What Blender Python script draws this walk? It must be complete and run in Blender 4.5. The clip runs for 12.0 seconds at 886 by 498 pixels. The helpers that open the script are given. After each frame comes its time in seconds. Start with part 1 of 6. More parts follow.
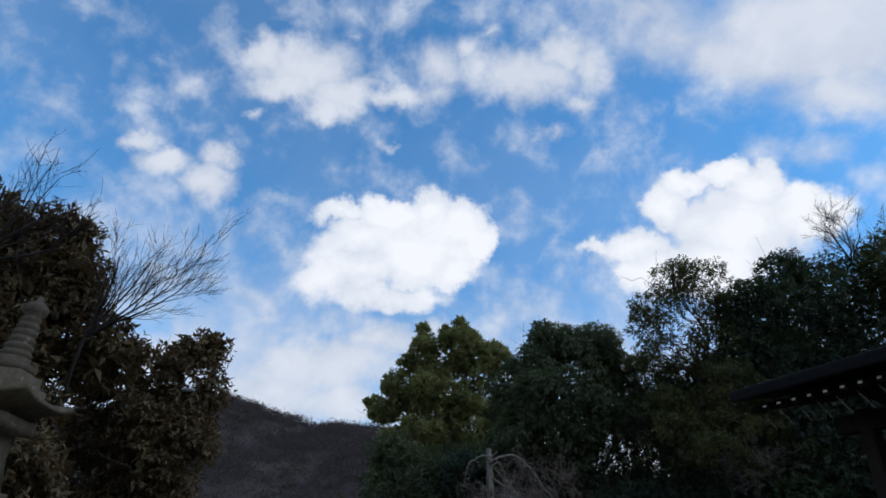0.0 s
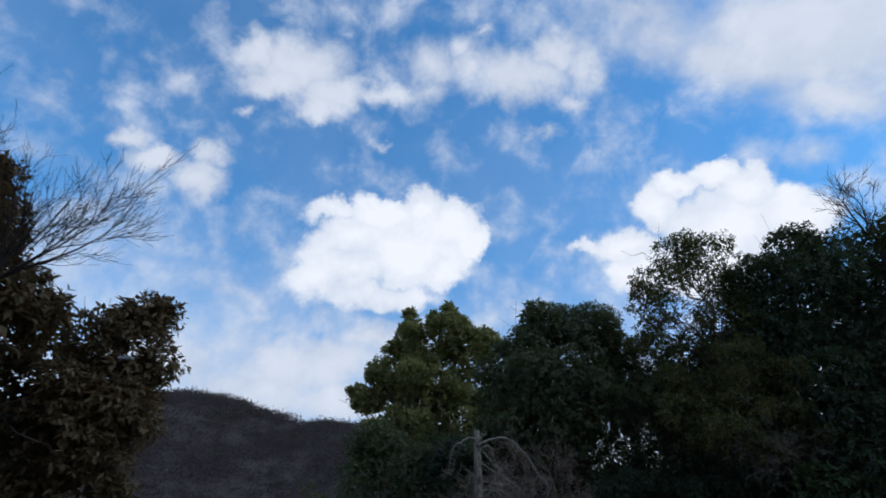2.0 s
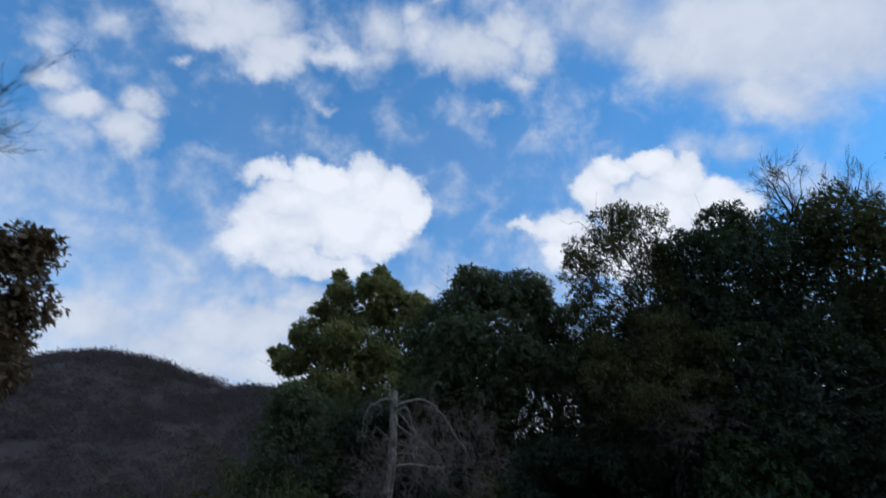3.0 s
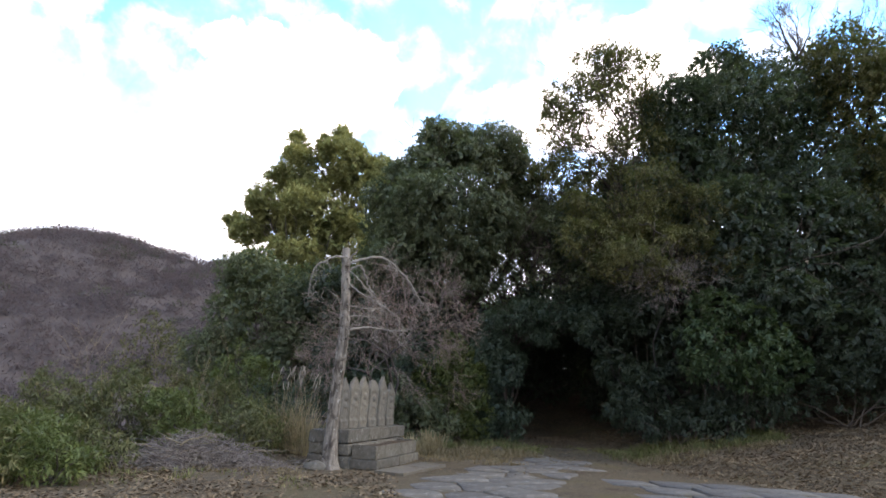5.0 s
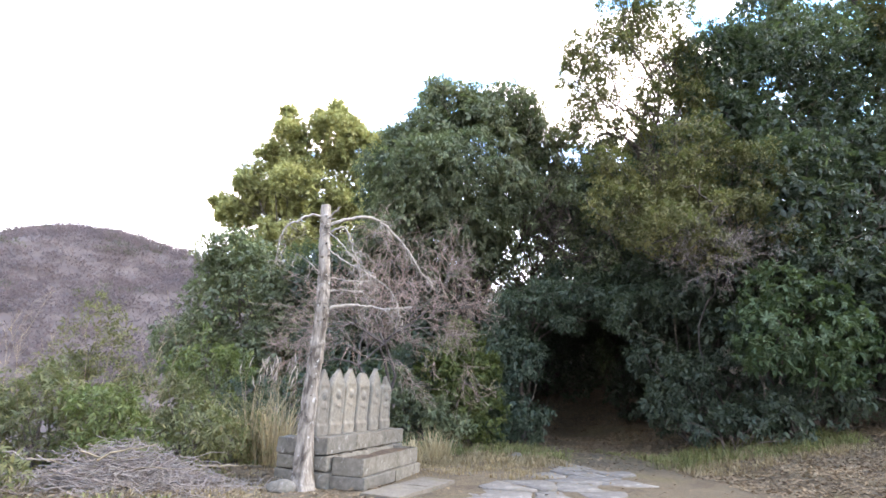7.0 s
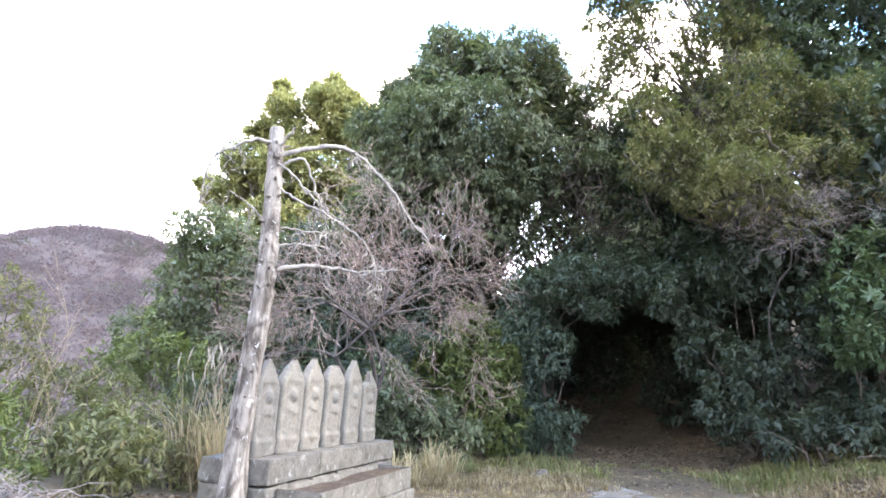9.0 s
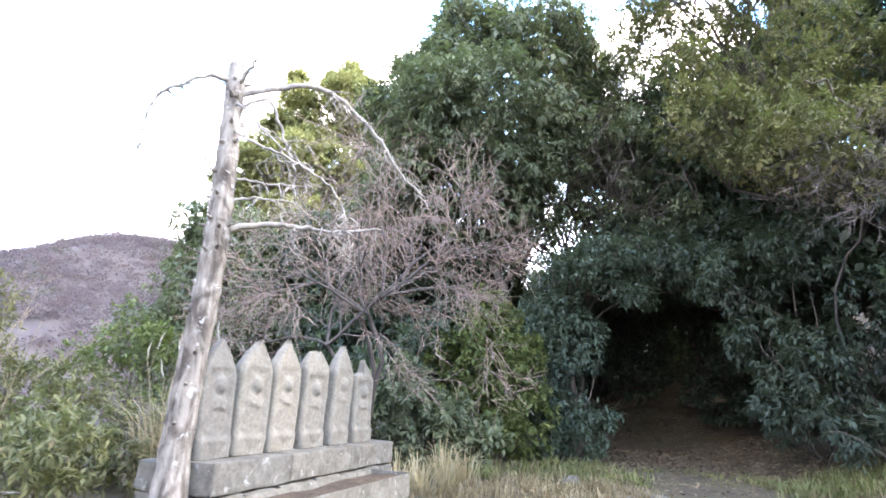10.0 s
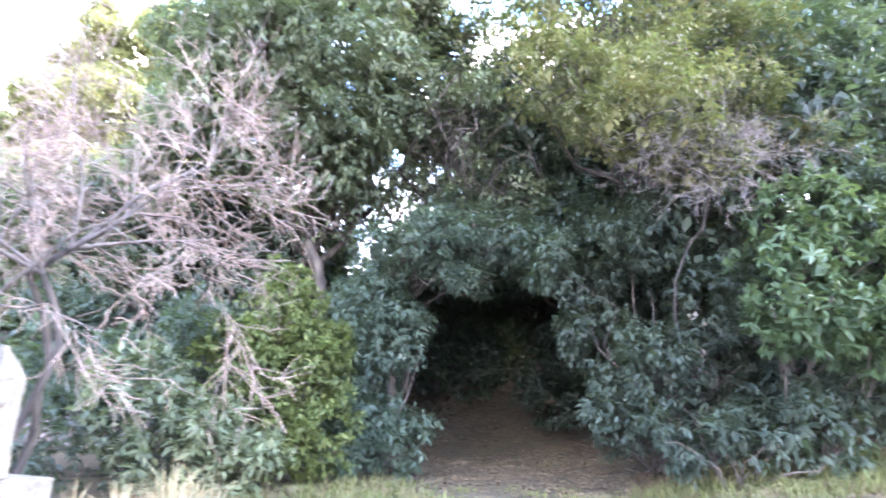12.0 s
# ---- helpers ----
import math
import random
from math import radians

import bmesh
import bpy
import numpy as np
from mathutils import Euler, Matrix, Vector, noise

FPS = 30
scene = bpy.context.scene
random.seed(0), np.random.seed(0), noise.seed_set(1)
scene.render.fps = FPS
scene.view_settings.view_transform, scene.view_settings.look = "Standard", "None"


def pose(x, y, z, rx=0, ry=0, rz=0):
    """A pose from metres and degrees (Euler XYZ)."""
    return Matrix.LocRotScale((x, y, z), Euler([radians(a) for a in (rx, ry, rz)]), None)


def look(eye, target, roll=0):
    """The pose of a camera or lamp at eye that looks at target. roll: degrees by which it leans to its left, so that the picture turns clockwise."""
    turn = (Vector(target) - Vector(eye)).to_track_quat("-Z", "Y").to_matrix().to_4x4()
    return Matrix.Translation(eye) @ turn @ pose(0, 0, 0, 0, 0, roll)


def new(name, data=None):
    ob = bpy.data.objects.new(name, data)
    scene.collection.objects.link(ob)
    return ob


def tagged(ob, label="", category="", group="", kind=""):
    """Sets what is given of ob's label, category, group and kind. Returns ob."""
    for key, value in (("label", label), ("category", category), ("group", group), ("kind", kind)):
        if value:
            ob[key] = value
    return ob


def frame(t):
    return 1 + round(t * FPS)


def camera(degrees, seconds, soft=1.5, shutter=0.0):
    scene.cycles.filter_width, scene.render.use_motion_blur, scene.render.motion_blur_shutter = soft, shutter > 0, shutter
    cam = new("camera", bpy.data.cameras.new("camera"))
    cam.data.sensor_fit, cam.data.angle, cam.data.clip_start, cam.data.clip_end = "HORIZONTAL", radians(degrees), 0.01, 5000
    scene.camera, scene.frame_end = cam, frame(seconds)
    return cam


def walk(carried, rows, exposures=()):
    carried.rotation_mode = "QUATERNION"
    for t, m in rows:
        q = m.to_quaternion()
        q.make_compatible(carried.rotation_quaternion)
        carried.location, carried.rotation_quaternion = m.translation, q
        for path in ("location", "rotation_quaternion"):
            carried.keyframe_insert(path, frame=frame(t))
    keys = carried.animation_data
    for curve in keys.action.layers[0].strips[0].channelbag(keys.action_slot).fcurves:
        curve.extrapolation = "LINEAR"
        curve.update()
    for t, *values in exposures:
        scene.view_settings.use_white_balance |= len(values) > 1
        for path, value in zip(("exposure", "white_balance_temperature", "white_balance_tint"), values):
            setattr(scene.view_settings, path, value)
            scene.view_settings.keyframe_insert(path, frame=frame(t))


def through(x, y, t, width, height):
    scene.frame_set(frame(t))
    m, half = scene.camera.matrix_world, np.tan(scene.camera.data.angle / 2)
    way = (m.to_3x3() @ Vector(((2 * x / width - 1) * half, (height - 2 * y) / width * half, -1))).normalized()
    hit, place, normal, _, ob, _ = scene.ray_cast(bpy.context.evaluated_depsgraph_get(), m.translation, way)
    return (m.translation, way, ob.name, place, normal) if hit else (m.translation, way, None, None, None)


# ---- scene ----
import itertools

cam = camera(75.6, 12.0, shutter=0.4, soft=1.6)
PATH = [
    (0, (1.103, -0.93, 1.132), (0.878, 0.796, 2.117), 4.5),
    (0.5, (1.071, -0.451, 1.133), (0.805, 1.272, 2.113), 4.3),
    (1, (1.044, 0.16, 1.166), (0.774, 1.883, 2.144), 4.3),
    (1.5, (1.082, 0.829, 1.155), (0.843, 2.556, 2.135), 4.2),
    (2, (1.128, 1.497, 1.131), (0.932, 3.227, 2.115), 4.3),
    (2.5, (1.284, 2.111, 1.173), (1.206, 3.847, 2.164), 4.4),
    (3, (1.436, 2.755, 1.198), (1.453, 4.535, 2.11), 4.3),
    (3.2, (1.496, 2.991, 1.23), (1.553, 4.802, 2.078), 4.2),
    (4.8, (1.842, 4.891, 1.386), (1.985, 6.805, 1.947), 2.5),
    (5, (1.848, 5.165, 1.4), (1.99, 7.093, 1.911), 2.5),
    (5.5, (1.888, 5.849, 1.407), (2.025, 7.783, 1.895), 2.4),
    (6, (1.947, 6.585, 1.386), (2.08, 8.52, 1.872), 2.3),
    (6.5, (1.972, 7.308, 1.417), (2.098, 9.243, 1.905), 2.4),
    (7, (2.061, 8.004, 1.442), (2.187, 9.938, 1.937), 2.2),
    (7.2, (2.085, 8.304, 1.402), (2.211, 10.238, 1.898), 2.1),
    (8.8, (2.356, 10.765, 1.439), (2.453, 12.701, 1.931), 2.4),
    (9, (2.423, 11.046, 1.449), (2.51, 12.982, 1.945), 2.2),
    (9.5, (2.578, 11.742, 1.388), (2.597, 13.679, 1.887), 2.2),
    (10, (2.847, 12.432, 1.324), (2.827, 14.368, 1.827), 2.0),
    (10.5, (3.109, 13.12, 1.259), (3.084, 15.055, 1.765), 1.9),
    (11, (3.38, 13.78, 1.303), (3.385, 15.715, 1.81), 2.0),
    (11.5, (3.698, 14.368, 1.38), (3.884, 16.293, 1.89), 2.2),
    (11.8, (3.853, 14.639, 1.449), (4.211, 16.538, 1.965), 2.1),
    (12, (4.028, 14.763, 1.461), (4.49, 16.641, 1.972), 2.0),
]
STOPS = [(0.0, -0.1, 5950, 11), (1.5, -0.1, 5850, 11), (3.2, -0.2, 5750, 11), (4.0, 0.4, 6300, 14), (4.8, 1.5, 6950, 19), (5.0, 1.95, 7050, 21), (5.3, 2.6, 7150, 23), (5.7, 3.2, 7100, 23), (7.0, 3.45, 6950, 23), (9.0, 3.8, 6700, 23), (11.0, 4.1, 6550, 23), (11.5, 4.5, 6450, 26), (12.0, 5.15, 6250, 29)]
walk(cam, [(t, look(eye, target, roll)) for t, eye, target, roll in PATH], STOPS)

# ---------------------------------------------------------------- world and sun
SUN_HEIGHT, SUN_TURN = 40.0, 92.0


# clouds as heaps of puffs on a plane before the north sky: across, up, half width, half height, weight
BANK_NORTHWEST = [(-0.311, 0.342, 0.056, 0.062, 1.00), (-0.241, 0.318, 0.124, 0.074, 1.00), (-0.271, 0.288, 0.099, 0.052, 1.00), (-0.177, 0.273, 0.099, 0.052, 0.95), (-0.093, 0.270, 0.087, 0.032, 0.75), (-0.207, 0.248, 0.049, 0.031, 0.90), (-0.439, 0.288, 0.062, 0.037, 0.40), (-0.479, 0.327, 0.043, 0.025, 0.30)]
BANK_HIGH = [(-0.014, 0.318, 0.074, 0.074, 0.65), (-0.024, 0.268, 0.074, 0.037, 0.50), (0.154, 0.298, 0.124, 0.068, 0.95), (0.214, 0.347, 0.074, 0.062, 0.95), (0.065, 0.308, 0.074, 0.062, 0.70)]
VEIL = [(0.659, 0.377, 0.322, 0.161, 1.00), (0.412, 0.377, 0.186, 0.111, 0.60), (0.708, 0.268, 0.210, 0.074, 0.75), (0.530, 0.347, 0.186, 0.074, 0.85), (0.807, 0.436, 0.309, 0.186, 1.00), (0.362, 0.426, 0.210, 0.074, 0.55), (0.669, 0.169, 0.099, 0.049, 0.40)]
BANK_WEST = [(-0.533, 0.194, 0.052, 0.030, 0.90), (-0.479, 0.154, 0.074, 0.040, 0.95), (-0.410, 0.115, 0.059, 0.059, 0.95), (-0.390, 0.159, 0.043, 0.037, 0.80), (-0.330, 0.041, 0.074, 0.037, 0.30)]
BANK_LOW = [(-0.222, -0.207, 0.235, 0.087, 0.95), (-0.330, -0.256, 0.198, 0.087, 0.95), (-0.103, -0.167, 0.136, 0.062, 0.75), (-0.014, -0.138, 0.074, 0.049, 0.60), (-0.162, -0.276, 0.186, 0.062, 0.95), (-0.311, -0.118, 0.074, 0.049, 0.45), (-0.479, -0.197, 0.198, 0.099, 0.80), (0.214, -0.157, 0.186, 0.074, 0.50)]
HEAP_MIDDLE = [(-0.142, 0.016, 0.105, 0.052, 0.80), (-0.192, -0.009, 0.074, 0.049, 0.45), (-0.034, 0.068, 0.056, 0.049, 1.00), (-0.093, 0.055, 0.087, 0.042, 1.00), (-0.177, 0.062, 0.068, 0.031, 0.80), (0.016, 0.039, 0.074, 0.056, 1.00), (0.060, 0.011, 0.045, 0.049, 1.00), (-0.044, -0.009, 0.136, 0.072, 1.00), (-0.142, -0.041, 0.124, 0.057, 0.85), (-0.212, -0.058, 0.087, 0.049, 0.65), (-0.103, -0.086, 0.148, 0.037, 0.75), (0.016, -0.039, 0.074, 0.047, 0.80)]
HEAP_EAST = [(0.421, 0.118, 0.056, 0.037, 1.00), (0.491, 0.128, 0.062, 0.037, 1.00), (0.545, 0.102, 0.074, 0.047, 1.00), (0.392, 0.068, 0.057, 0.057, 1.00), (0.511, 0.041, 0.186, 0.082, 1.00), (0.342, 0.001, 0.087, 0.045, 0.85), (0.639, 0.068, 0.124, 0.069, 1.00), (0.273, 0.001, 0.049, 0.019, 0.60), (0.372, -0.039, 0.099, 0.057, 0.80), (0.471, -0.029, 0.148, 0.074, 1.00)]
SCRAPS = [(0.047, 0.349, 0.045, 0.035, 0.64), (0.085, 0.369, 0.027, 0.020, 0.48), (0.265, 0.313, 0.049, 0.074, 0.68), (0.243, 0.250, 0.049, 0.030, 0.64), (0.199, 0.203, 0.047, 0.019, 0.52), (-0.338, 0.233, 0.035, 0.020, 0.56), (-0.088, 0.181, 0.025, 0.016, 0.44), (-0.103, 0.288, 0.020, 0.015, 0.48), (-0.152, 0.377, 0.025, 0.015, 0.32), (0.412, 0.149, 0.015, 0.015, 0.40), (0.501, 0.293, 0.017, 0.011, 0.48)]
SKY_PLANE = look((0, 0, 0), (-0.225, 1.726, 0.985), 4.5)


def build_world():
    """Clear winter sky with drifting white clouds."""
    world = bpy.data.worlds.new("sky")
    scene.world = world
    world.use_nodes = True
    nt = world.node_tree
    nt.nodes.clear()
    N, L = nt.nodes.new, nt.links.new
    out = N("ShaderNodeOutputWorld")
    sky = N("ShaderNodeTexSky")
    sky.sky_type, sky.sun_disc = "NISHITA", False
    sky.sun_elevation, sky.sun_rotation = radians(SUN_HEIGHT), radians(SUN_TURN)
    sky.air_density, sky.dust_density, sky.ozone_density = 1.0, 0.6, 2.0
    clear = N("ShaderNodeBackground")
    clear.inputs["Strength"].default_value = 0.15
    deep = N("ShaderNodeMix")
    deep.data_type, deep.blend_type = "RGBA", "MULTIPLY"
    deep.inputs["Factor"].default_value = 1.0
    L(sky.outputs[0], deep.inputs["A"])
    deep.inputs["B"].default_value = (0.50, 1.12, 1.36, 1)
    L(deep.outputs["Result"], clear.inputs["Color"])
    coord = N("ShaderNodeTexCoord")

    def fbm(scale, detail, rough, warp=0.0, w=0.0):
        n = N("ShaderNodeTexNoise")
        n.noise_dimensions = "4D"
        n.inputs["W"].default_value = w
        n.inputs["Scale"].default_value, n.inputs["Detail"].default_value = scale, detail
        n.inputs["Roughness"].default_value, n.inputs["Distortion"].default_value = rough, warp
        L(coord.outputs["Generated"], n.inputs["Vector"])
        return n

    def mth(op, a, b=None, c=None):
        m = N("ShaderNodeMath")
        m.operation = op
        for i, v in enumerate((a, b, c)):
            if v is None:
                continue
            if isinstance(v, (int, float)):
                m.inputs[i].default_value = v
            else:
                L(v, m.inputs[i])
        return m.outputs[0]

    def dot(vec):
        n = N("ShaderNodeVectorMath")
        n.operation = "DOT_PRODUCT"
        L(coord.outputs["Generated"], n.inputs[0])
        n.inputs[1].default_value = vec
        return n.outputs["Value"]

    def mapped(v, a, b, lo=0.0, hi=1.0, kind="SMOOTHSTEP"):
        r = N("ShaderNodeMapRange")
        r.interpolation_type = kind
        L(v, r.inputs["Value"])
        for key, x in (("From Min", a), ("From Max", b), ("To Min", lo), ("To Max", hi)):
            r.inputs[key].default_value = x
        return r.outputs[0]

    turn = SKY_PLANE.to_3x3()
    right, up, ahead = turn.col[0].copy(), turn.col[1].copy(), -turn.col[2]
    depth = dot(ahead)
    depth_ = mth("MAXIMUM", depth, 0.12)
    billow = fbm(9.0, 5, 0.6, w=2.0)
    curl = fbm(30.0, 5, 0.6, w=6.0)
    tear = N("ShaderNodeSeparateColor")
    L(billow.outputs["Color"], tear.inputs[0])
    tear2 = N("ShaderNodeSeparateColor")
    L(curl.outputs["Color"], tear2.inputs[0])

    def plane(axis, channel):
        v = mth("DIVIDE", dot(axis), depth_)
        v = mth("MULTIPLY_ADD", tear.outputs[channel], 0.085, mth("ADD", v, -0.0425))
        return mth("MULTIPLY_ADD", tear2.outputs[channel], 0.05, mth("ADD", v, -0.025))

    across = N("ShaderNodeCombineXYZ")
    L(plane(right, 0), across.inputs[0])
    L(plane(up, 1), across.inputs[1])

    def heap(*lists):
        total = None
        for u, v, a, b, weight in itertools.chain(*lists):
            d = N("ShaderNodeVectorMath")
            d.operation = "MULTIPLY_ADD"
            L(across.outputs[0], d.inputs[0])
            d.inputs[1].default_value = (1 / a, 1 / b, 0)
            d.inputs[2].default_value = (-u / a, -v / b, 0)
            ln = N("ShaderNodeVectorMath")
            ln.operation = "LENGTH"
            L(d.outputs[0], ln.inputs[0])
            one = mapped(ln.outputs["Value"], 1.0, 0.0, 0.0, weight, "LINEAR")
            total = one if total is None else mth("SMOOTH_MAX", total, one, 0.12)
        return total

    fine = fbm(14.0, 8, 0.56, 0.2)
    wide = fbm(2.6, 5, 0.55, w=5.0)
    ragged = mth("MULTIPLY_ADD", fine.outputs["Fac"], 0.7, -0.35)
    # the rest of the sky: drifting broken cloud, thicker low down
    split = N("ShaderNodeSeparateXYZ")
    L(coord.outputs["Generated"], split.inputs[0])
    rest = mth("MULTIPLY", mapped(wide.outputs["Fac"], 0.40, 0.62), mapped(depth, 0.72, 0.45, 0.0, 0.8))
    low = mapped(split.outputs["Z"], 0.58, 0.10, 0.0, 0.72, "LINEAR")
    low = mth("MULTIPLY", low, mapped(wide.outputs["Fac"], 0.2, 0.6, 0.45, 1.0))
    haze = mapped(wide.outputs["Fac"], 0.36, 0.72, 0.03, 0.16)
    soft_heap = mth("ADD", mth("MAXIMUM", heap(BANK_NORTHWEST, BANK_HIGH, VEIL, BANK_WEST, BANK_LOW, SCRAPS), mth("MAXIMUM", rest, low)), mth("MULTIPLY", ragged, 0.85))
    firm_heap = mth("ADD", heap(HEAP_MIDDLE, HEAP_EAST), mth("MULTIPLY", ragged, 1.0))
    soft_mask = mth("MAXIMUM", mapped(soft_heap, -0.06, 0.66, 0.0, 0.95), haze)
    firm_mask = mapped(firm_heap, 0.03, 0.40, 0.0, 1.0)
    body = fbm(7.0, 6, 0.6, 0.3, w=9.0)

    def cloud(density, dark, pale, strength, from_, to):
        r = N("ShaderNodeValToRGB")
        r.color_ramp.elements[0].position, r.color_ramp.elements[0].color = from_, (*dark, 1)
        r.color_ramp.elements[1].position, r.color_ramp.elements[1].color = to, (*pale, 1)
        L(mth("MULTIPLY_ADD", density, 0.35, mth("MULTIPLY", body.outputs["Fac"], 0.7)), r.inputs["Fac"])
        c = N("ShaderNodeBackground")
        c.inputs["Strength"].default_value = strength
        L(r.outputs["Color"], c.inputs["Color"])
        return c

    veil = cloud(soft_heap, (0.52, 0.58, 0.68), (0.84, 0.85, 0.87), 0.95, 0.28, 0.66)
    white = cloud(firm_heap, (0.66, 0.70, 0.76), (1.0, 0.98, 0.95), 1.03, 0.30, 0.62)

    def over(mask, under, top):
        m = N("ShaderNodeMixShader")
        L(mask, m.inputs["Fac"])
        L(under.outputs[0], m.inputs[1])
        L(top.outputs[0], m.inputs[2])
        return m

    L(over(firm_mask, over(soft_mask, clear, veil), white).outputs[0], out.inputs["Surface"])


build_world()
sun = new("sun", bpy.data.lights.new("sun", "SUN"))
sun.data.energy, sun.data.angle, sun.data.color = 0.75, radians(22), (1.0, 0.90, 0.76)
a_, e_ = radians(SUN_TURN), radians(SUN_HEIGHT)
sun.matrix_world = look((math.sin(a_) * math.cos(e_) * 50, math.cos(a_) * math.cos(e_) * 50, math.sin(e_) * 50), (0, 0, 0))


# ---------------------------------------------------------------- materials
def material(name):
    m = bpy.data.materials.new(name)
    m.use_nodes = True
    nt = m.node_tree
    return m, nt, nt.nodes["Principled BSDF"]


def node(nt, kind, **values):
    n = nt.nodes.new(kind)
    for k, v in values.items():
        n.inputs[k].default_value = v
    return n


def ramp_of(nt, fac, stops):
    r = nt.nodes.new("ShaderNodeValToRGB")
    els = r.color_ramp.elements
    while len(els) < len(stops):
        els.new(0.5)
    for e, (p, c) in zip(els, stops):
        e.position, e.color = p, (*c, 1)
    nt.links.new(fac, r.inputs["Fac"])
    return r.outputs["Color"]


def noise_of(nt, scale, detail=5.0, rough=0.6, warp=0.0, stretch=None):
    n = node(nt, "ShaderNodeTexNoise", Scale=scale, Detail=detail, Roughness=rough, Distortion=warp)
    c = nt.nodes.new("ShaderNodeTexCoord")
    if stretch:
        mp = nt.nodes.new("ShaderNodeMapping")
        mp.inputs["Scale"].default_value = stretch
        nt.links.new(c.outputs["Object"], mp.inputs["Vector"])
        nt.links.new(mp.outputs[0], n.inputs["Vector"])
    else:
        nt.links.new(c.outputs["Object"], n.inputs["Vector"])
    return n.outputs["Fac"]


def mixed(nt, fac, a, b, how="MIX"):
    m = nt.nodes.new("ShaderNodeMix")
    m.data_type, m.blend_type = "RGBA", how
    for sock, v in ((m.inputs["Factor"], fac), (m.inputs["A"], a), (m.inputs["B"], b)):
        if isinstance(v, (int, float)):
            sock.default_value = v
        elif isinstance(v, tuple):
            sock.default_value = (*v, 1)
        else:
            nt.links.new(v, sock)
    return m.outputs["Result"]


def bump_to(nt, bsdf, height, strength, distance=0.02):
    b = node(nt, "ShaderNodeBump", Strength=strength, Distance=distance)
    nt.links.new(height, b.inputs["Height"])
    nt.links.new(b.outputs[0], bsdf.inputs["Normal"])


def leaf_material(name, stops, rough=0.5, through=0.35, glow=(0.115, 0.16, 0.03), patch=0.5, size=1.0):
    """Leaves: each one its own tone, broad tonal patches over the crown, some light through the blade."""
    m, nt, b = material(name)
    g = nt.nodes.new("ShaderNodeNewGeometry")
    mean = nt.nodes.new("ShaderNodeMath")
    mean.operation = "MULTIPLY_ADD"
    nt.links.new(g.outputs["Random Per Island"], mean.inputs[0])
    mean.inputs[1].default_value = 0.55
    clump = nt.nodes.new("ShaderNodeMapRange")
    nt.links.new(noise_of(nt, 2.6 / size, 3.0, 0.6), clump.inputs["Value"])
    clump.inputs["From Min"].default_value, clump.inputs["From Max"].default_value = 0.3, 0.7
    clump.inputs["To Max"].default_value = 0.45
    nt.links.new(clump.outputs[0], mean.inputs[2])
    col = ramp_of(nt, mean.outputs[0], stops)
    broad = noise_of(nt, 0.8 / size, 4.0, 0.65)
    dark = ramp_of(nt, broad, [(0.35, (0.62, 0.66, 0.66)), (0.65, (1.25, 1.22, 1.0))])
    col = mixed(nt, patch, col, mixed(nt, 1.0, col, dark, "MULTIPLY"))
    nt.links.new(col, b.inputs["Base Color"])
    b.inputs["Roughness"].default_value = rough + 0.08
    b.inputs["Specular IOR Level"].default_value = 0.22
    t = nt.nodes.new("ShaderNodeBsdfTranslucent")
    nt.links.new(mixed(nt, 0.5, col, glow), t.inputs["Color"])
    mx = nt.nodes.new("ShaderNodeMixShader")
    mx.inputs["Fac"].default_value = through
    nt.links.new(b.outputs[0], mx.inputs[1])
    nt.links.new(t.outputs[0], mx.inputs[2])
    nt.links.new(mx.outputs[0], nt.nodes["Material Output"].inputs["Surface"])
    return m


def bark_material(name, dark, light, scale=9.0, rough=0.9, stretch=(1, 1, 0.22), depth=0.6):
    m, nt, b = material(name)
    n1 = noise_of(nt, scale, 7, 0.65, 0.4, stretch)
    n2 = noise_of(nt, scale * 0.22, 3, 0.5)
    col = ramp_of(nt, n1, [(0.3, dark), (0.7, light)])
    tone = ramp_of(nt, n2, [(0.35, (0.7, 0.7, 0.72)), (0.7, (1.1, 1.08, 1.02))])
    nt.links.new(mixed(nt, 1.0, col, tone, "MULTIPLY"), b.inputs["Base Color"])
    b.inputs["Roughness"].default_value = rough
    b.inputs["Specular IOR Level"].default_value = 0.12
    bump_to(nt, b, n1, depth, 0.02)
    return m


def dead_wood_material(name, dark, light, lichen):
    """Weathered barkless wood: long cracks, dark stains and pale lichen patches."""
    m, nt, b = material(name)
    n1 = noise_of(nt, 24.0, 7, 0.65, 0.4, (1, 1, 0.07))
    n2 = noise_of(nt, 5.0, 6, 0.65, 0.6, (1, 1, 0.5))
    n3 = noise_of(nt, 11.0, 6, 0.7, 0.5)
    col = ramp_of(nt, n1, [(0.3, dark), (0.7, light)])
    stain = ramp_of(nt, n2, [(0.38, (0.34, 0.31, 0.29)), (0.54, (1.08, 1.06, 1.03))])
    col = mixed(nt, 1.0, col, stain, "MULTIPLY")
    col = mixed(nt, ramp_of(nt, n3, [(0.6, (0, 0, 0)), (0.68, (0.8, 0.8, 0.8))]), col, lichen)
    nt.links.new(col, b.inputs["Base Color"])
    b.inputs["Roughness"].default_value = 0.9
    b.inputs["Specular IOR Level"].default_value = 0.12
    bump_to(nt, b, mixed(nt, 0.4, n1, n3), 0.9, 0.02)
    return m


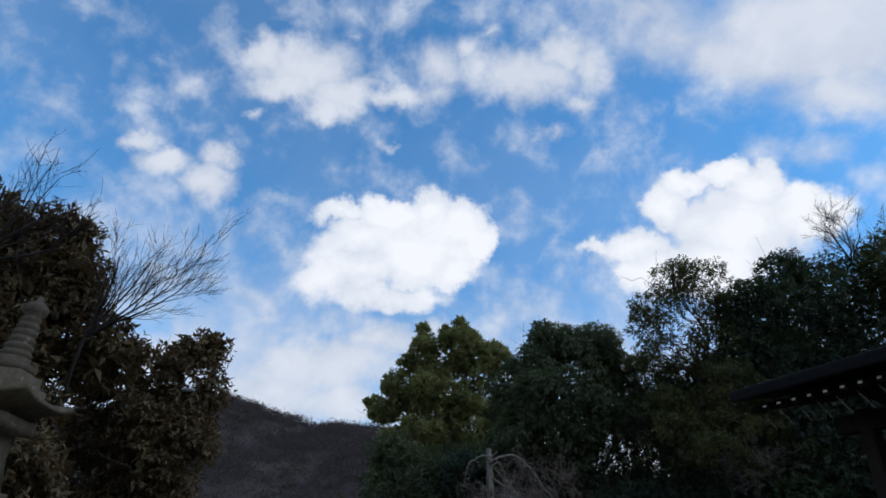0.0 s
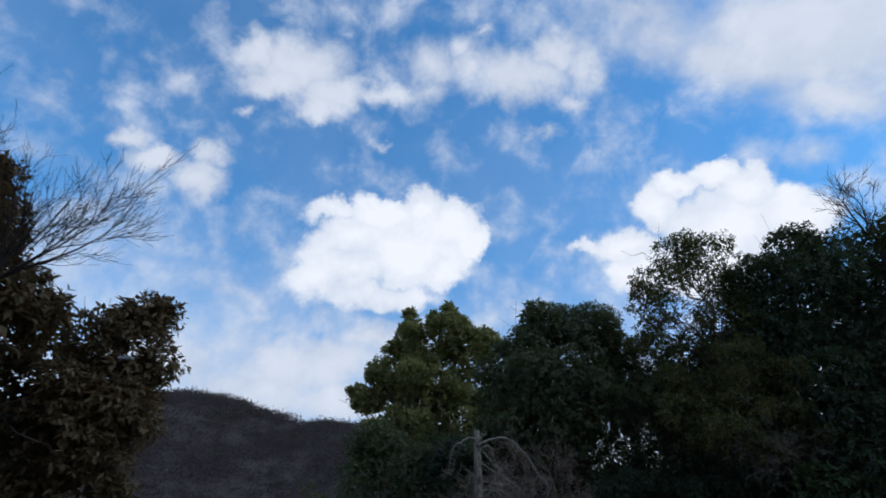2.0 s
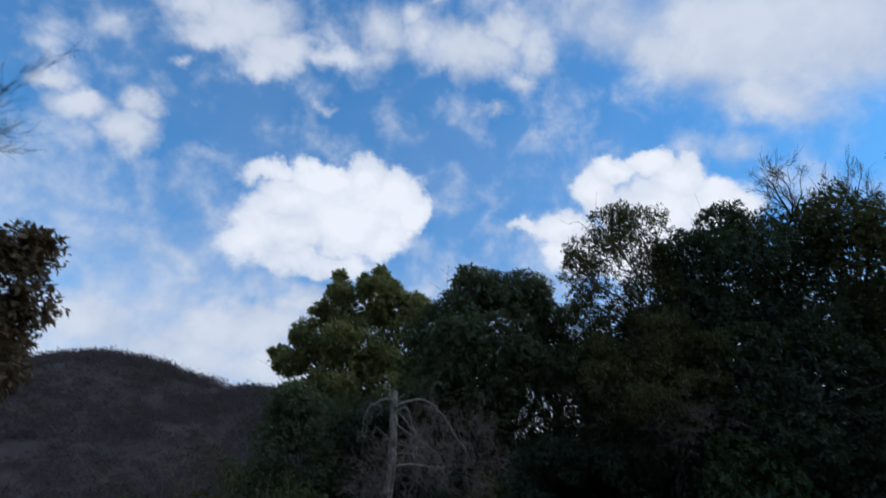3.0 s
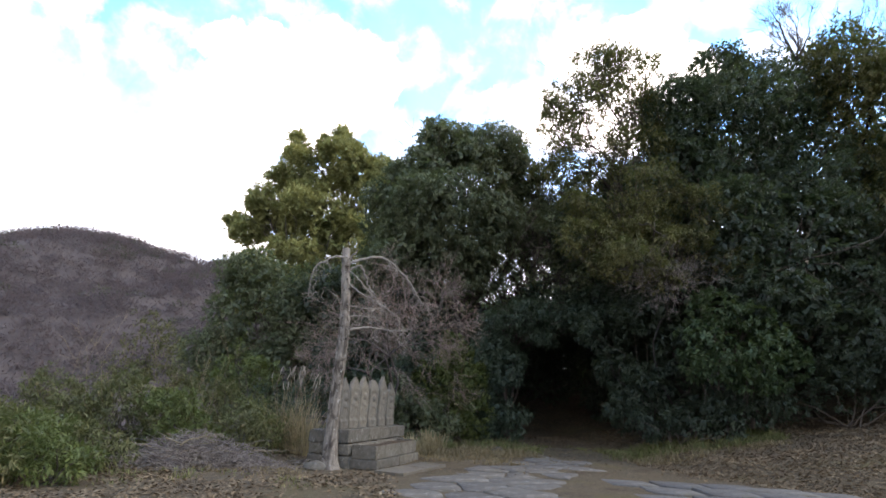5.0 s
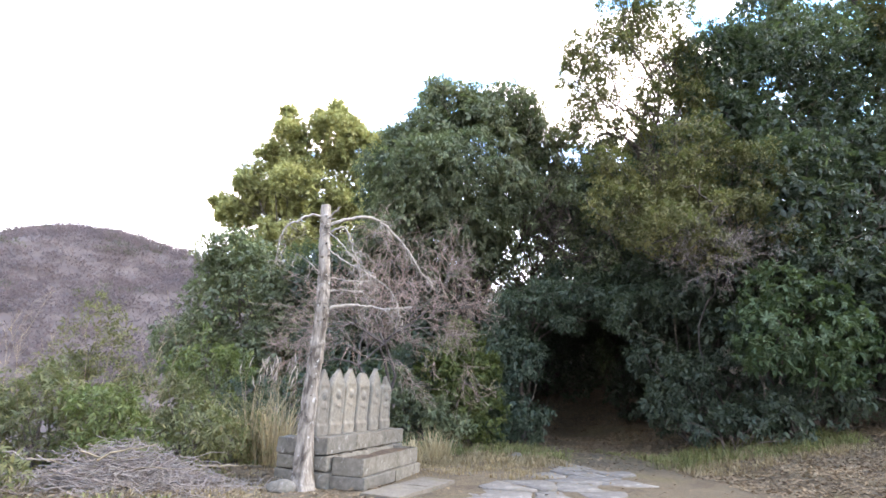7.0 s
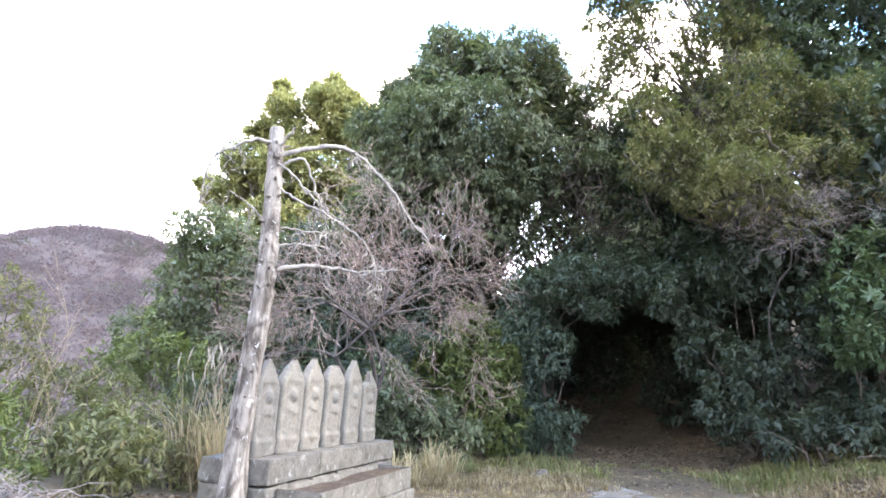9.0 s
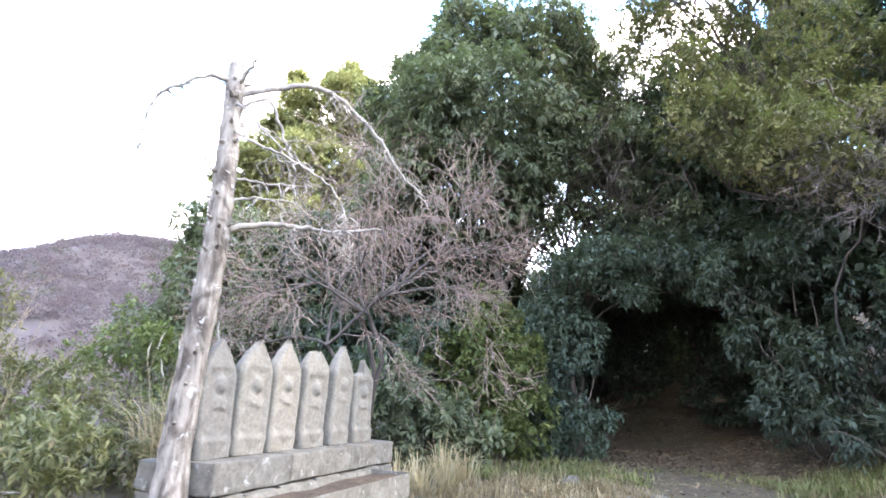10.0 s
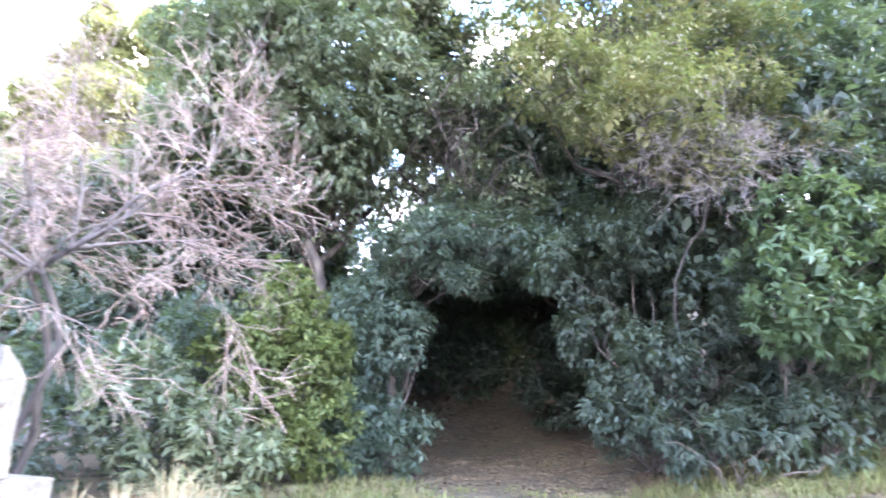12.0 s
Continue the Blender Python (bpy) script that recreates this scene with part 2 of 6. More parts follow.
def stone_material(name, dark, light, lichen, moss, scale=6.0, lich=0.62, rough=0.92, relief=0.7, grain=0.32):
    m, nt, b = material(name)
    n1 = noise_of(nt, scale, 8, 0.68, 0.3)
    n2 = noise_of(nt, scale * 4.2, 6, 0.7)
    n3 = noise_of(nt, scale * 0.42, 5, 0.6, 0.5)
    n4 = noise_of(nt, scale * 1.6, 6, 0.7, 0.8)
    col = ramp_of(nt, n1, [(0.28, dark), (0.72, light)])
    spots = ramp_of(nt, n4, [(lich, (0, 0, 0)), (lich + 0.05, (1, 1, 1))])
    col = mixed(nt, spots, col, lichen)
    greens = ramp_of(nt, n3, [(0.55, (0, 0, 0)), (0.75, (0.7, 0.7, 0.7))])
    col = mixed(nt, greens, col, moss)
    rnd = nt.nodes.new("ShaderNodeObjectInfo")
    tone = ramp_of(nt, rnd.outputs["Random"], [(0.0, (0.82, 0.83, 0.85)), (1.0, (1.14, 1.12, 1.08))])
    col = mixed(nt, 1.0, col, tone, "MULTIPLY")
    low_, high_ = 1 - grain, 1 + grain * 0.5
    grit = ramp_of(nt, n2, [(0.3, (low_, low_, low_)), (0.7, (high_, high_, high_))])
    nt.links.new(mixed(nt, 1.0, col, grit, "MULTIPLY"), b.inputs["Base Color"])
    b.inputs["Roughness"].default_value = rough
    b.inputs["Specular IOR Level"].default_value = 0.15
    bump_to(nt, b, mixed(nt, 0.5, n2, n1), relief, 0.015)
    return m


def ground_material():
    m, nt, b = material("earth_with_litter")
    n1 = noise_of(nt, 1.1, 6, 0.62, 0.4)
    n2 = noise_of(nt, 14.0, 8, 0.72)
    n3 = noise_of(nt, 0.55, 5, 0.6, 0.6)
    n4 = noise_of(nt, 60.0, 4, 0.7)
    soil = ramp_of(nt, n1, [(0.3, (0.047, 0.038, 0.028)), (0.5, (0.081, 0.068, 0.048)), (0.7, (0.061, 0.051, 0.036))])
    grain = ramp_of(nt, n2, [(0.3, (0.5, 0.48, 0.46)), (0.7, (1.3, 1.27, 1.2))])
    col = mixed(nt, 1.0, soil, grain, "MULTIPLY")
    crumbs = ramp_of(nt, n4, [(0.35, (0.6, 0.58, 0.55)), (0.65, (1.35, 1.32, 1.28))])
    col = mixed(nt, 1.0, col, crumbs, "MULTIPLY")
    green = ramp_of(nt, n3, [(0.54, (0, 0, 0)), (0.68, (0.7, 0.7, 0.7))])
    col = mixed(nt, green, col, mixed(nt, 1.0, (0.084, 0.074, 0.036), grain, "MULTIPLY"))
    nt.links.new(col, b.inputs["Base Color"])
    b.inputs["Roughness"].default_value = 0.96
    b.inputs["Specular IOR Level"].default_value = 0.12
    bump_to(nt, b, mixed(nt, 0.4, n2, n4), 0.8, 0.03)
    return m


EARTH = ground_material()
WOODFLOOR = bark_material("far_wood_floor", (0.060, 0.049, 0.046), (0.080, 0.066, 0.061), 0.4, stretch=(1, 1, 1), depth=0.0)
STONE = stone_material("weathered_granite", (0.095, 0.085, 0.069), (0.148, 0.135, 0.111), (0.198, 0.190, 0.165), (0.088, 0.088, 0.065), 7.0, 0.70, 0.92, 0.7, 0.30)
PLINTH = stone_material("old_plinth_stone", (0.058, 0.052, 0.041), (0.137, 0.127, 0.106), (0.189, 0.182, 0.161), (0.076, 0.069, 0.042), 5.0, 0.6)
PAVING = stone_material("pale_paving_stone", (0.066, 0.061, 0.054), (0.120, 0.112, 0.100), (0.171, 0.164, 0.149), (0.068, 0.060, 0.034), 3.2, 0.58)
DARKSLAB = stone_material("dark_paving_slab", (0.066, 0.064, 0.060), (0.113, 0.109, 0.103), (0.156, 0.152, 0.143), (0.086, 0.078, 0.045), 4.0, 0.64)
FLATSLAB = stone_material("brown_grey_slab", (0.074, 0.065, 0.051), (0.125, 0.111, 0.090), (0.164, 0.152, 0.129), (0.094, 0.082, 0.043), 5.0, 0.66)
DEADWOOD = dead_wood_material("bleached_dead_wood", (0.066, 0.057, 0.048), (0.211, 0.191, 0.164), (0.289, 0.285, 0.265))
PALEWOOD = bark_material("bare_pale_branch_wood", (0.137, 0.121, 0.103), (0.285, 0.262, 0.227), 18.0, stretch=(1, 1, 0.3), depth=0.5)
TWIG = bark_material("grey_twig_bark", (0.112, 0.096, 0.085), (0.232, 0.203, 0.184), 20.0)
PLUMBARK = bark_material("dark_plum_bark", (0.022, 0.019, 0.018), (0.075, 0.065, 0.058), 12.0)
REDTWIG = bark_material("reddish_twig_bark", (0.13, 0.098, 0.082), (0.27, 0.215, 0.185), 20.0)
PLUMLIMB = bark_material("grey_plum_limb", (0.051, 0.043, 0.040), (0.132, 0.117, 0.108), 14.0)
MOSSSTONE = stone_material("mossy_pagoda_stone", (0.063, 0.052, 0.038), (0.126, 0.102, 0.072), (0.178, 0.154, 0.121), (0.074, 0.069, 0.029), 5.0, 0.6)
BARK = bark_material("forest_bark", (0.041, 0.034, 0.030), (0.120, 0.101, 0.083), 9.0)
CHERRY = bark_material("cherry_bark", (0.017, 0.013, 0.013), (0.045, 0.038, 0.035), 12.0)
MOULD = bark_material("rotting_leaf_mould", (0.028, 0.021, 0.015), (0.085, 0.063, 0.045), 16.0, stretch=(1, 1, 1))
STRAW = bark_material("dry_grass_straw", (0.150, 0.120, 0.075), (0.270, 0.225, 0.150), 12.0)
PLUME = bark_material("pale_grass_plume", (0.225, 0.199, 0.158), (0.330, 0.300, 0.247), 30.0)
OLDTIMBER = bark_material("dark_old_timber", (0.015, 0.012, 0.011), (0.034, 0.027, 0.022), 10.0)
TIMBER_END = bark_material("white_painted_timber_end", (0.70, 0.69, 0.66), (0.82, 0.81, 0.78), 20.0)
ROOFTILE = stone_material("dark_roof_tile", (0.009, 0.009, 0.010), (0.017, 0.017, 0.019), (0.023, 0.023, 0.023), (0.016, 0.016, 0.012), 6.0, 0.7)
METAL, nt_, b_ = material("grey_lamp_metal")
nt_.links.new(ramp_of(nt_, noise_of(nt_, 20.0), [(0.3, (0.42, 0.43, 0.44)), (0.7, (0.58, 0.59, 0.60))]), b_.inputs["Base Color"])
b_.inputs["Roughness"].default_value, b_.inputs["Metallic"].default_value = 0.45, 0.3

OAK = leaf_material("oak_leaf", [(0.0, (0.054, 0.064, 0.040)), (0.5, (0.092, 0.108, 0.068)), (0.88, (0.136, 0.150, 0.096)), (1.0, (0.192, 0.184, 0.112))], 0.48, patch=0.95)
CAMPHOR = leaf_material("camphor_leaf", [(0.0, (0.152, 0.157, 0.065)), (0.5, (0.246, 0.245, 0.097)), (0.9, (0.337, 0.324, 0.135)), (1.0, (0.365, 0.300, 0.119))], 0.5, 0.45, (0.25, 0.255, 0.075))
# deep green with the wood's shade darkened into the leaf colour
DEEP_SHADED = leaf_material("shaded_deep_green_leaf", [(0.0, (0.024, 0.033, 0.027)), (0.55, (0.041, 0.057, 0.046)), (0.9, (0.061, 0.081, 0.065)), (1.0, (0.103, 0.110, 0.082))], 0.42, patch=0.95)
OLIVE = leaf_material("olive_leaf", [(0.0, (0.048, 0.046, 0.021)), (0.5, (0.083, 0.078, 0.034)), (0.85, (0.117, 0.105, 0.047)), (1.0, (0.146, 0.099, 0.047))], 0.52, 0.35, patch=0.95)
BLUISH = leaf_material("blue_green_leaf", [(0.0, (0.027, 0.043, 0.032)), (0.5, (0.048, 0.071, 0.054)), (1.0, (0.084, 0.109, 0.082))], 0.4)
FRESH = leaf_material("fresh_green_leaf", [(0.0, (0.043, 0.057, 0.017)), (0.5, (0.073, 0.092, 0.028)), (1.0, (0.116, 0.131, 0.045))], 0.46, 0.35)
GLOSSY = leaf_material("glossy_broad_leaf", [(0.0, (0.022, 0.041, 0.020)), (0.55, (0.041, 0.068, 0.032)), (0.93, (0.062, 0.090, 0.045)), (1.0, (0.150, 0.135, 0.061))], 0.42, 0.3)
RUSSET = leaf_material("russet_green_leaf", [(0.0, (0.062, 0.046, 0.029)), (0.45, (0.112, 0.082, 0.043)), (0.8, (0.154, 0.110, 0.058)), (1.0, (0.253, 0.128, 0.074))], 0.5, 0.3, (0.141, 0.080, 0.036))
BAMBOO = leaf_material("bamboo_grass_leaf", [(0.0, (0.054, 0.058, 0.027)), (0.45, (0.089, 0.092, 0.042)), (0.8, (0.132, 0.124, 0.058)), (0.92, (0.169, 0.124, 0.069)), (1.0, (0.222, 0.151, 0.100))], 0.5, 0.35, patch=0.7)
LITTER = leaf_material("fallen_leaf", [(0.0, (0.063, 0.044, 0.030)), (0.4, (0.111, 0.082, 0.055)), (0.8, (0.161, 0.124, 0.088)), (1.0, (0.238, 0.194, 0.143))], 0.8, 0.1, (0.157, 0.094, 0.050), 0.8)
DRYBLADE = leaf_material("dry_grass_blade", [(0.0, (0.089, 0.067, 0.039)), (0.5, (0.149, 0.117, 0.069)), (0.85, (0.234, 0.194, 0.125)), (1.0, (0.105, 0.105, 0.044))], 0.7, 0.3, (0.323, 0.258, 0.113))
PAMPAS = leaf_material("pampas_blade", [(0.0, (0.196, 0.154, 0.085)), (0.5, (0.304, 0.248, 0.145)), (1.0, (0.411, 0.347, 0.212))], 0.7, 0.3, (0.340, 0.289, 0.170))
GREENBLADE = leaf_material("green_grass_blade", [(0.0, (0.075, 0.085, 0.030)), (0.6, (0.135, 0.140, 0.055)), (1.0, (0.260, 0.220, 0.110))], 0.6, 0.35)
# bare wood brown, greyed and flattened so the colour includes distance haze
WINTERWOOD = leaf_material("hazy_winter_wood", [(0.0, (0.090, 0.068, 0.069)), (0.6, (0.106, 0.083, 0.084)), (1.0, (0.120, 0.096, 0.096))], 0.95, 0.5, (0.097, 0.081, 0.076), 0.4, 12.0)
HILLPINE = leaf_material("far_evergreen", [(0.0, (0.056, 0.057, 0.041)), (1.0, (0.084, 0.083, 0.056))], 0.9, 0.5, (0.075, 0.075, 0.045), 0.3, 12.0)


# ---------------------------------------------------------------- mesh helpers
def mesh_from(name, verts, faces, mat, smooth=False):
    """A mesh from an array of places and arrays of faces, all faces of one array of the same size."""
    me = bpy.data.meshes.new(name)
    verts = np.asarray(verts, dtype=np.float32).reshape(-1, 3)
    faces = [np.asarray(f, dtype=np.int32) for f in faces if len(f)]
    me.vertices.add(len(verts))
    me.vertices.foreach_set("co", verts.ravel())
    sizes = np.concatenate([np.full(len(f), f.shape[1], dtype=np.int32) for f in faces])
    loops = np.concatenate([f.ravel() for f in faces])
    me.loops.add(len(loops))
    me.loops.foreach_set("vertex_index", loops)
    me.polygons.add(len(sizes))
    me.polygons.foreach_set("loop_start", np.concatenate([[0], np.cumsum(sizes)[:-1]]).astype(np.int32))
    me.polygons.foreach_set("loop_total", sizes)
    if smooth:
        me.polygons.foreach_set("use_smooth", np.ones(len(sizes), dtype=bool))
    me.materials.append(mat)
    me.update(calc_edges=True)
    me.validate()
    return me


def put(name, me, parent=None, label="", m=None):
    ob = new(name, me)
    if parent is not None:
        ob.parent = parent
    if m is not None:
        ob.matrix_basis = m
    return tagged(ob, label)


def part(name, bm, mat, parent, label="", m=None, smooth=False):
    """A bmesh as one mesh object under a thing or a part."""
    me = bpy.data.meshes.new(name)
    bm.normal_update()
    bm.to_mesh(me)
    bm.free()
    me.materials.append(mat)
    if smooth:
        me.polygons.foreach_set("use_smooth", [True] * len(me.polygons))
    return put(name, me, parent, label, m)


def thing(name, label, category, m=None, group="", kind=""):
    ob = new(name)
    ob.empty_display_size = 0.2
    if m is not None:
        ob.matrix_basis = m
    return tagged(ob, label, category, group, kind)


def box_bm(size, at=(0, 0, 0), bevel=0.01, rough=0.0, seed=0, cuts=0):
    """A block with worn, slightly uneven edges."""
    bm = bmesh.new()
    bmesh.ops.create_cube(bm, size=1.0)
    bmesh.ops.scale(bm, vec=size, verts=bm.verts)
    if bevel:
        bmesh.ops.bevel(bm, geom=list(bm.edges), offset=bevel, segments=2, affect="EDGES", profile=0.6)
    if cuts:
        bmesh.ops.subdivide_edges(bm, edges=list(bm.edges), cuts=cuts, use_grid_fill=True)
    for v in bm.verts:
        if rough:
            v.co += noise.noise_vector(v.co * 4.0 + Vector((seed * 3.1, seed * 1.7, 0))) * rough
        v.co += Vector(at)
    return bm


def tubes(runs, sides=5):
    """Tapered tubes along runs of (places, radii); returns places and quads."""
    V, F, base = [], [], 0
    ang = np.linspace(0, 2 * np.pi, sides, endpoint=False)
    ca, sa = np.cos(ang)[:, None], np.sin(ang)[:, None]
    for pts, rad in runs:
        pts = np.asarray(pts, dtype=float)
        rad = np.asarray(rad, dtype=float)
        k = len(pts)
        d = np.gradient(pts, axis=0)
        d /= np.linalg.norm(d, axis=1)[:, None] + 1e-9
        ref = np.array([0.0, 0.0, 1.0]) if abs(d[:, 2]).mean() < 0.8 else np.array([1.0, 0.0, 0.0])
        s = np.cross(d, ref)
        s /= np.linalg.norm(s, axis=1)[:, None] + 1e-9
        t = np.cross(s, d)
        for i in range(k):
            V.append(pts[i] + rad[i] * (ca * s[i] + sa * t[i]))
        i0 = base + np.arange(k - 1)[:, None] * sides + np.arange(sides)[None, :]
        i1 = base + np.arange(k - 1)[:, None] * sides + (np.arange(sides)[None, :] + 1) % sides
        F.append(np.stack([i0, i1, i1 + sides, i0 + sides], axis=-1).reshape(-1, 4))
        base += k * sides
    return np.concatenate(V), np.concatenate(F)


def wavy(rng, a, b, n, wobble, sag=0.0, rise=0.0):
    """A run from a to b that wanders and sags (or arches)."""
    a, b = np.asarray(a, float), np.asarray(b, float)
    t = np.linspace(0, 1, n)[:, None]
    p = a + (b - a) * t
    w = np.cumsum(rng.normal(0, 1, (n, 3)), axis=0)
    w -= w[0] + (w[-1] - w[0]) * t
    p += w * wobble * np.linalg.norm(b - a) / n
    p[:, 2] += (4 * t * (1 - t))[:, 0] * (rise - sag)
    return p


def grow(rng, p, d, length, r, depth, out, spread=0.7, lift=0.0, curl=0.28, kids=4, shrink=0.62, steps=6, min_r=0.004):
    """A branch and all that springs from it; out collects (places, radii, depth)."""
    d = np.asarray(d, float)
    d /= np.linalg.norm(d)
    pts, q = [np.asarray(p, float)], np.asarray(p, float)
    dirs = [d]
    for _ in range(steps):
        d = d + rng.normal(0, curl, 3) * 0.55 + np.array([0, 0, lift]) / steps
        d /= np.linalg.norm(d)
        q = q + d * length / steps
        pts.append(q)
        dirs.append(d)
    rad = np.linspace(r, max(min_r, r * 0.45), steps + 1)
    if depth == 0:
        rad = np.linspace(r, min_r * 0.6, steps + 1)
    out.append((np.array(pts), rad, depth))
    if depth <= 0:
        return
    for _ in range(kids):
        i = rng.integers(max(1, steps // 4), steps + 1)
        side = rng.normal(0, 1, 3)
        side -= dirs[i] * (side @ dirs[i])
        side /= np.linalg.norm(side) + 1e-9
        nd = dirs[i] * (1 - spread * 0.5) + side * spread
        grow(rng, pts[i], nd, length * shrink * rng.uniform(0.7, 1.2), max(min_r, rad[i] * 0.6), depth - 1, out, spread, lift, curl, kids, shrink, steps, min_r)


def leaf_mesh(name, at, way, up, length, width, mat, fold=0.25, broad=False):
    """Many leaves in one mesh: a folded blade from each place along its way."""
    n = len(at)
    way = way / (np.linalg.norm(way, axis=1)[:, None] + 1e-9)
    side = np.cross(way, up)
    side /= np.linalg.norm(side, axis=1)[:, None] + 1e-9
    nor = np.cross(side, way)
    L, W = length[:, None], width[:, None]
    lift = nor * W * fold
    if broad:
        ring = [at, at + way * L * 0.3 - side * W * 0.46 + lift, at + way * L * 0.68 - side * W * 0.42 + lift, at + way * L - nor * L * 0.10,
                at + way * L * 0.68 + side * W * 0.42 + lift, at + way * L * 0.3 + side * W * 0.46 + lift]
        v = np.stack(ring, axis=1).reshape(-1, 3)
        b = np.arange(n)[:, None] * 6
        f = np.concatenate([b + np.array([0, 3, 2, 1]), b + np.array([0, 5, 4, 3])])
    else:
        v = np.stack([at, at + way * L * 0.45 - side * W * 0.5 + lift, at + way * L, at + way * L * 0.45 + side * W * 0.5 + lift], axis=1).reshape(-1, 3)
        b = np.arange(n)[:, None] * 4
        f = np.concatenate([b + np.array([0, 2, 1]), b + np.array([0, 3, 2])])
    return mesh_from(name, v, [f], mat)


def broken(rng, lobes, kids=5):
    """Lobes with smaller ones pushed out of their surface, for an uneven outline."""
    out = []
    for c, r in lobes:
        c, r = np.array(c, float), np.array(r, float)
        out.append((c, r * 0.84))
        for _ in range(kids):
            d = rng.normal(0, 1, 3)
            d[2] = abs(d[2]) * 0.8 - 0.25
            d /= np.linalg.norm(d)
            out.append((c + d * r * rng.uniform(0.62, 0.88), np.full(3, r.mean()) * rng.uniform(0.26, 0.46) * np.array([1.1, 1.1, 0.85])))
    return out


def sprigs(rng, lobes, per_m2, holes=0.0):
    """Places and outward ways of leafy sprigs over lobes (centre, radii), lumpy, with gaps."""
    P, O = [], []
    for c, r in lobes:
        c, r = np.array(c, float), np.array(r, float)
        area = 4 * np.pi * ((r[0] * r[1]) ** 1.6 / 3 + (r[0] * r[2]) ** 1.6 / 3 + (r[1] * r[2]) ** 1.6 / 3) ** (1 / 1.6)
        n = int(area * per_m2)
        o = rng.normal(0, 1, (n, 3))
        o /= np.linalg.norm(o, axis=1)[:, None]
        ph = rng.uniform(0, 6.28, 6)
        tufts = int(7 + area * 0.55)
        hub = rng.normal(0, 1, (tufts, 3))
        hub /= np.linalg.norm(hub, axis=1)[:, None]
        near = np.full(n, -1.0)
        high = np.zeros(n)
        swell = rng.uniform(0.65, 1.25, tufts)
        for k in range(tufts):
            c_ = o @ hub[k]
            better = c_ > near
            near = np.where(better, c_, near)
            high = np.where(better, swell[k], high)
        away = np.arccos(np.clip(near, -1, 1)) / (1.25 * math.sqrt(4 / tufts))
        tuft = np.clip(1 - away ** 2, 0, 1) * high
        deep = np.where(rng.random(n) < 0.75, rng.uniform(0.92, 1.03, n), rng.uniform(0.5, 0.92, n))
        p = c + o * r * ((0.85 + 0.31 * tuft) * deep)[:, None]
        keep = rng.random(n) < 0.3 + 0.8 * tuft
        p, o = p[keep], o[keep]
        n = len(p)
        if holes > 0:
            f = 1.9
            w = np.sin(p[:, 0] * f + ph[0]) + np.sin(p[:, 1] * f * 0.9 + ph[1]) + np.sin(p[:, 2] * f * 1.15 + ph[2]) + rng.normal(0, 0.5, n)
            keep = w > (-3 + holes * 4)
            p, o = p[keep], o[keep]
        P.append(p)
        O.append(o / r * r.mean())
    return np.concatenate(P), np.concatenate(O)


def leaves_on(rng, name, P, O, per, length, width, mat, droop=0.35, loose=0.9, broad=False, reach=0.12):
    """Leafy sprigs: a whorl of hanging leaves round the tip of each, a few strays along it."""
    n = len(P)
    axis = O / (np.linalg.norm(O, axis=1)[:, None] + 1e-9)
    axis = np.repeat(axis + rng.normal(0, 0.35, (n, 3)) - np.array([0, 0, droop * 0.5]), per, axis=0)
    axis /= np.linalg.norm(axis, axis=1)[:, None] + 1e-9
    side = rng.normal(0, 1, (n * per, 3))
    side -= axis * np.sum(side * axis, axis=1)[:, None]
    side /= np.linalg.norm(side, axis=1)[:, None] + 1e-9
    back = rng.uniform(-1.0, 0.25, (n * per, 1)) * reach * 1.6
    at = np.repeat(P, per, axis=0) + axis * back + rng.normal(0, reach * 0.22, (n * per, 3))
    way = axis * rng.uniform(0.15, 0.8, (n * per, 1)) + side * loose * 0.85
    way[:, 2] -= droop * rng.uniform(0.5, 1.3, n * per)
    up = np.array([0, 0, 1.0]) + axis * 0.5 + rng.normal(0, 0.25, (n * per, 3))
    s = rng.uniform(0.7, 1.25, n * per)
    return leaf_mesh(name, at, way, up, length * s, width * s, mat, 0.25, broad)


# ---------------------------------------------------------------- ground
def smooth(a, b, v):
    t = np.clip((v - a) / (b - a), 0, 1)
    return t * t * (3 - 2 * t)


def ground_z(x, y):
    """Height of the ground: a level yard, a bank to the right, a fall to the valley on the left."""
    x, y = np.asarray(x, float), np.asarray(y, float)
    toe = 8.3 + np.maximum(0, 18.3 - y) * 0.85
    d = np.maximum(0, x - toe)
    bank = 0.16 * d * smooth(0, 1.6, d)
    bank = np.minimum(bank, 1.5 + 0.16 * np.maximum(0, x - 16)) * smooth(3, 9, y)
    bank += 0.30 * np.maximum(0, x - 13) * smooth(24, 30, y) * smooth(60, 40, x)
    bank = np.minimum(bank, 9)
    bank += np.minimum(0.26 * np.maximum(0, y - 28.5), 5.0) * smooth(4.5, 7.5, x) * smooth(90, 50, y)
    fall = -0.28 * np.maximum(0, -5.5 - x) * smooth(11, 18, y) - 0.22 * np.maximum(0, y - 30) * smooth(2, -3, x)
    fall = np.maximum(fall, -14)
    rise = 0.10 * smooth(20.5, 25, y) + 0.10 * smooth(24, 28, y) - 0.018 * np.maximum(0, 8 - np.maximum(y, -12))
    wob = 0.02 * np.sin(x * 1.7 + y * 0.6) * np.sin(y * 1.3 - x * 0.4) + 0.012 * np.sin(x * 4.1) * np.sin(y * 3.7)
    return bank + fall + rise + wob


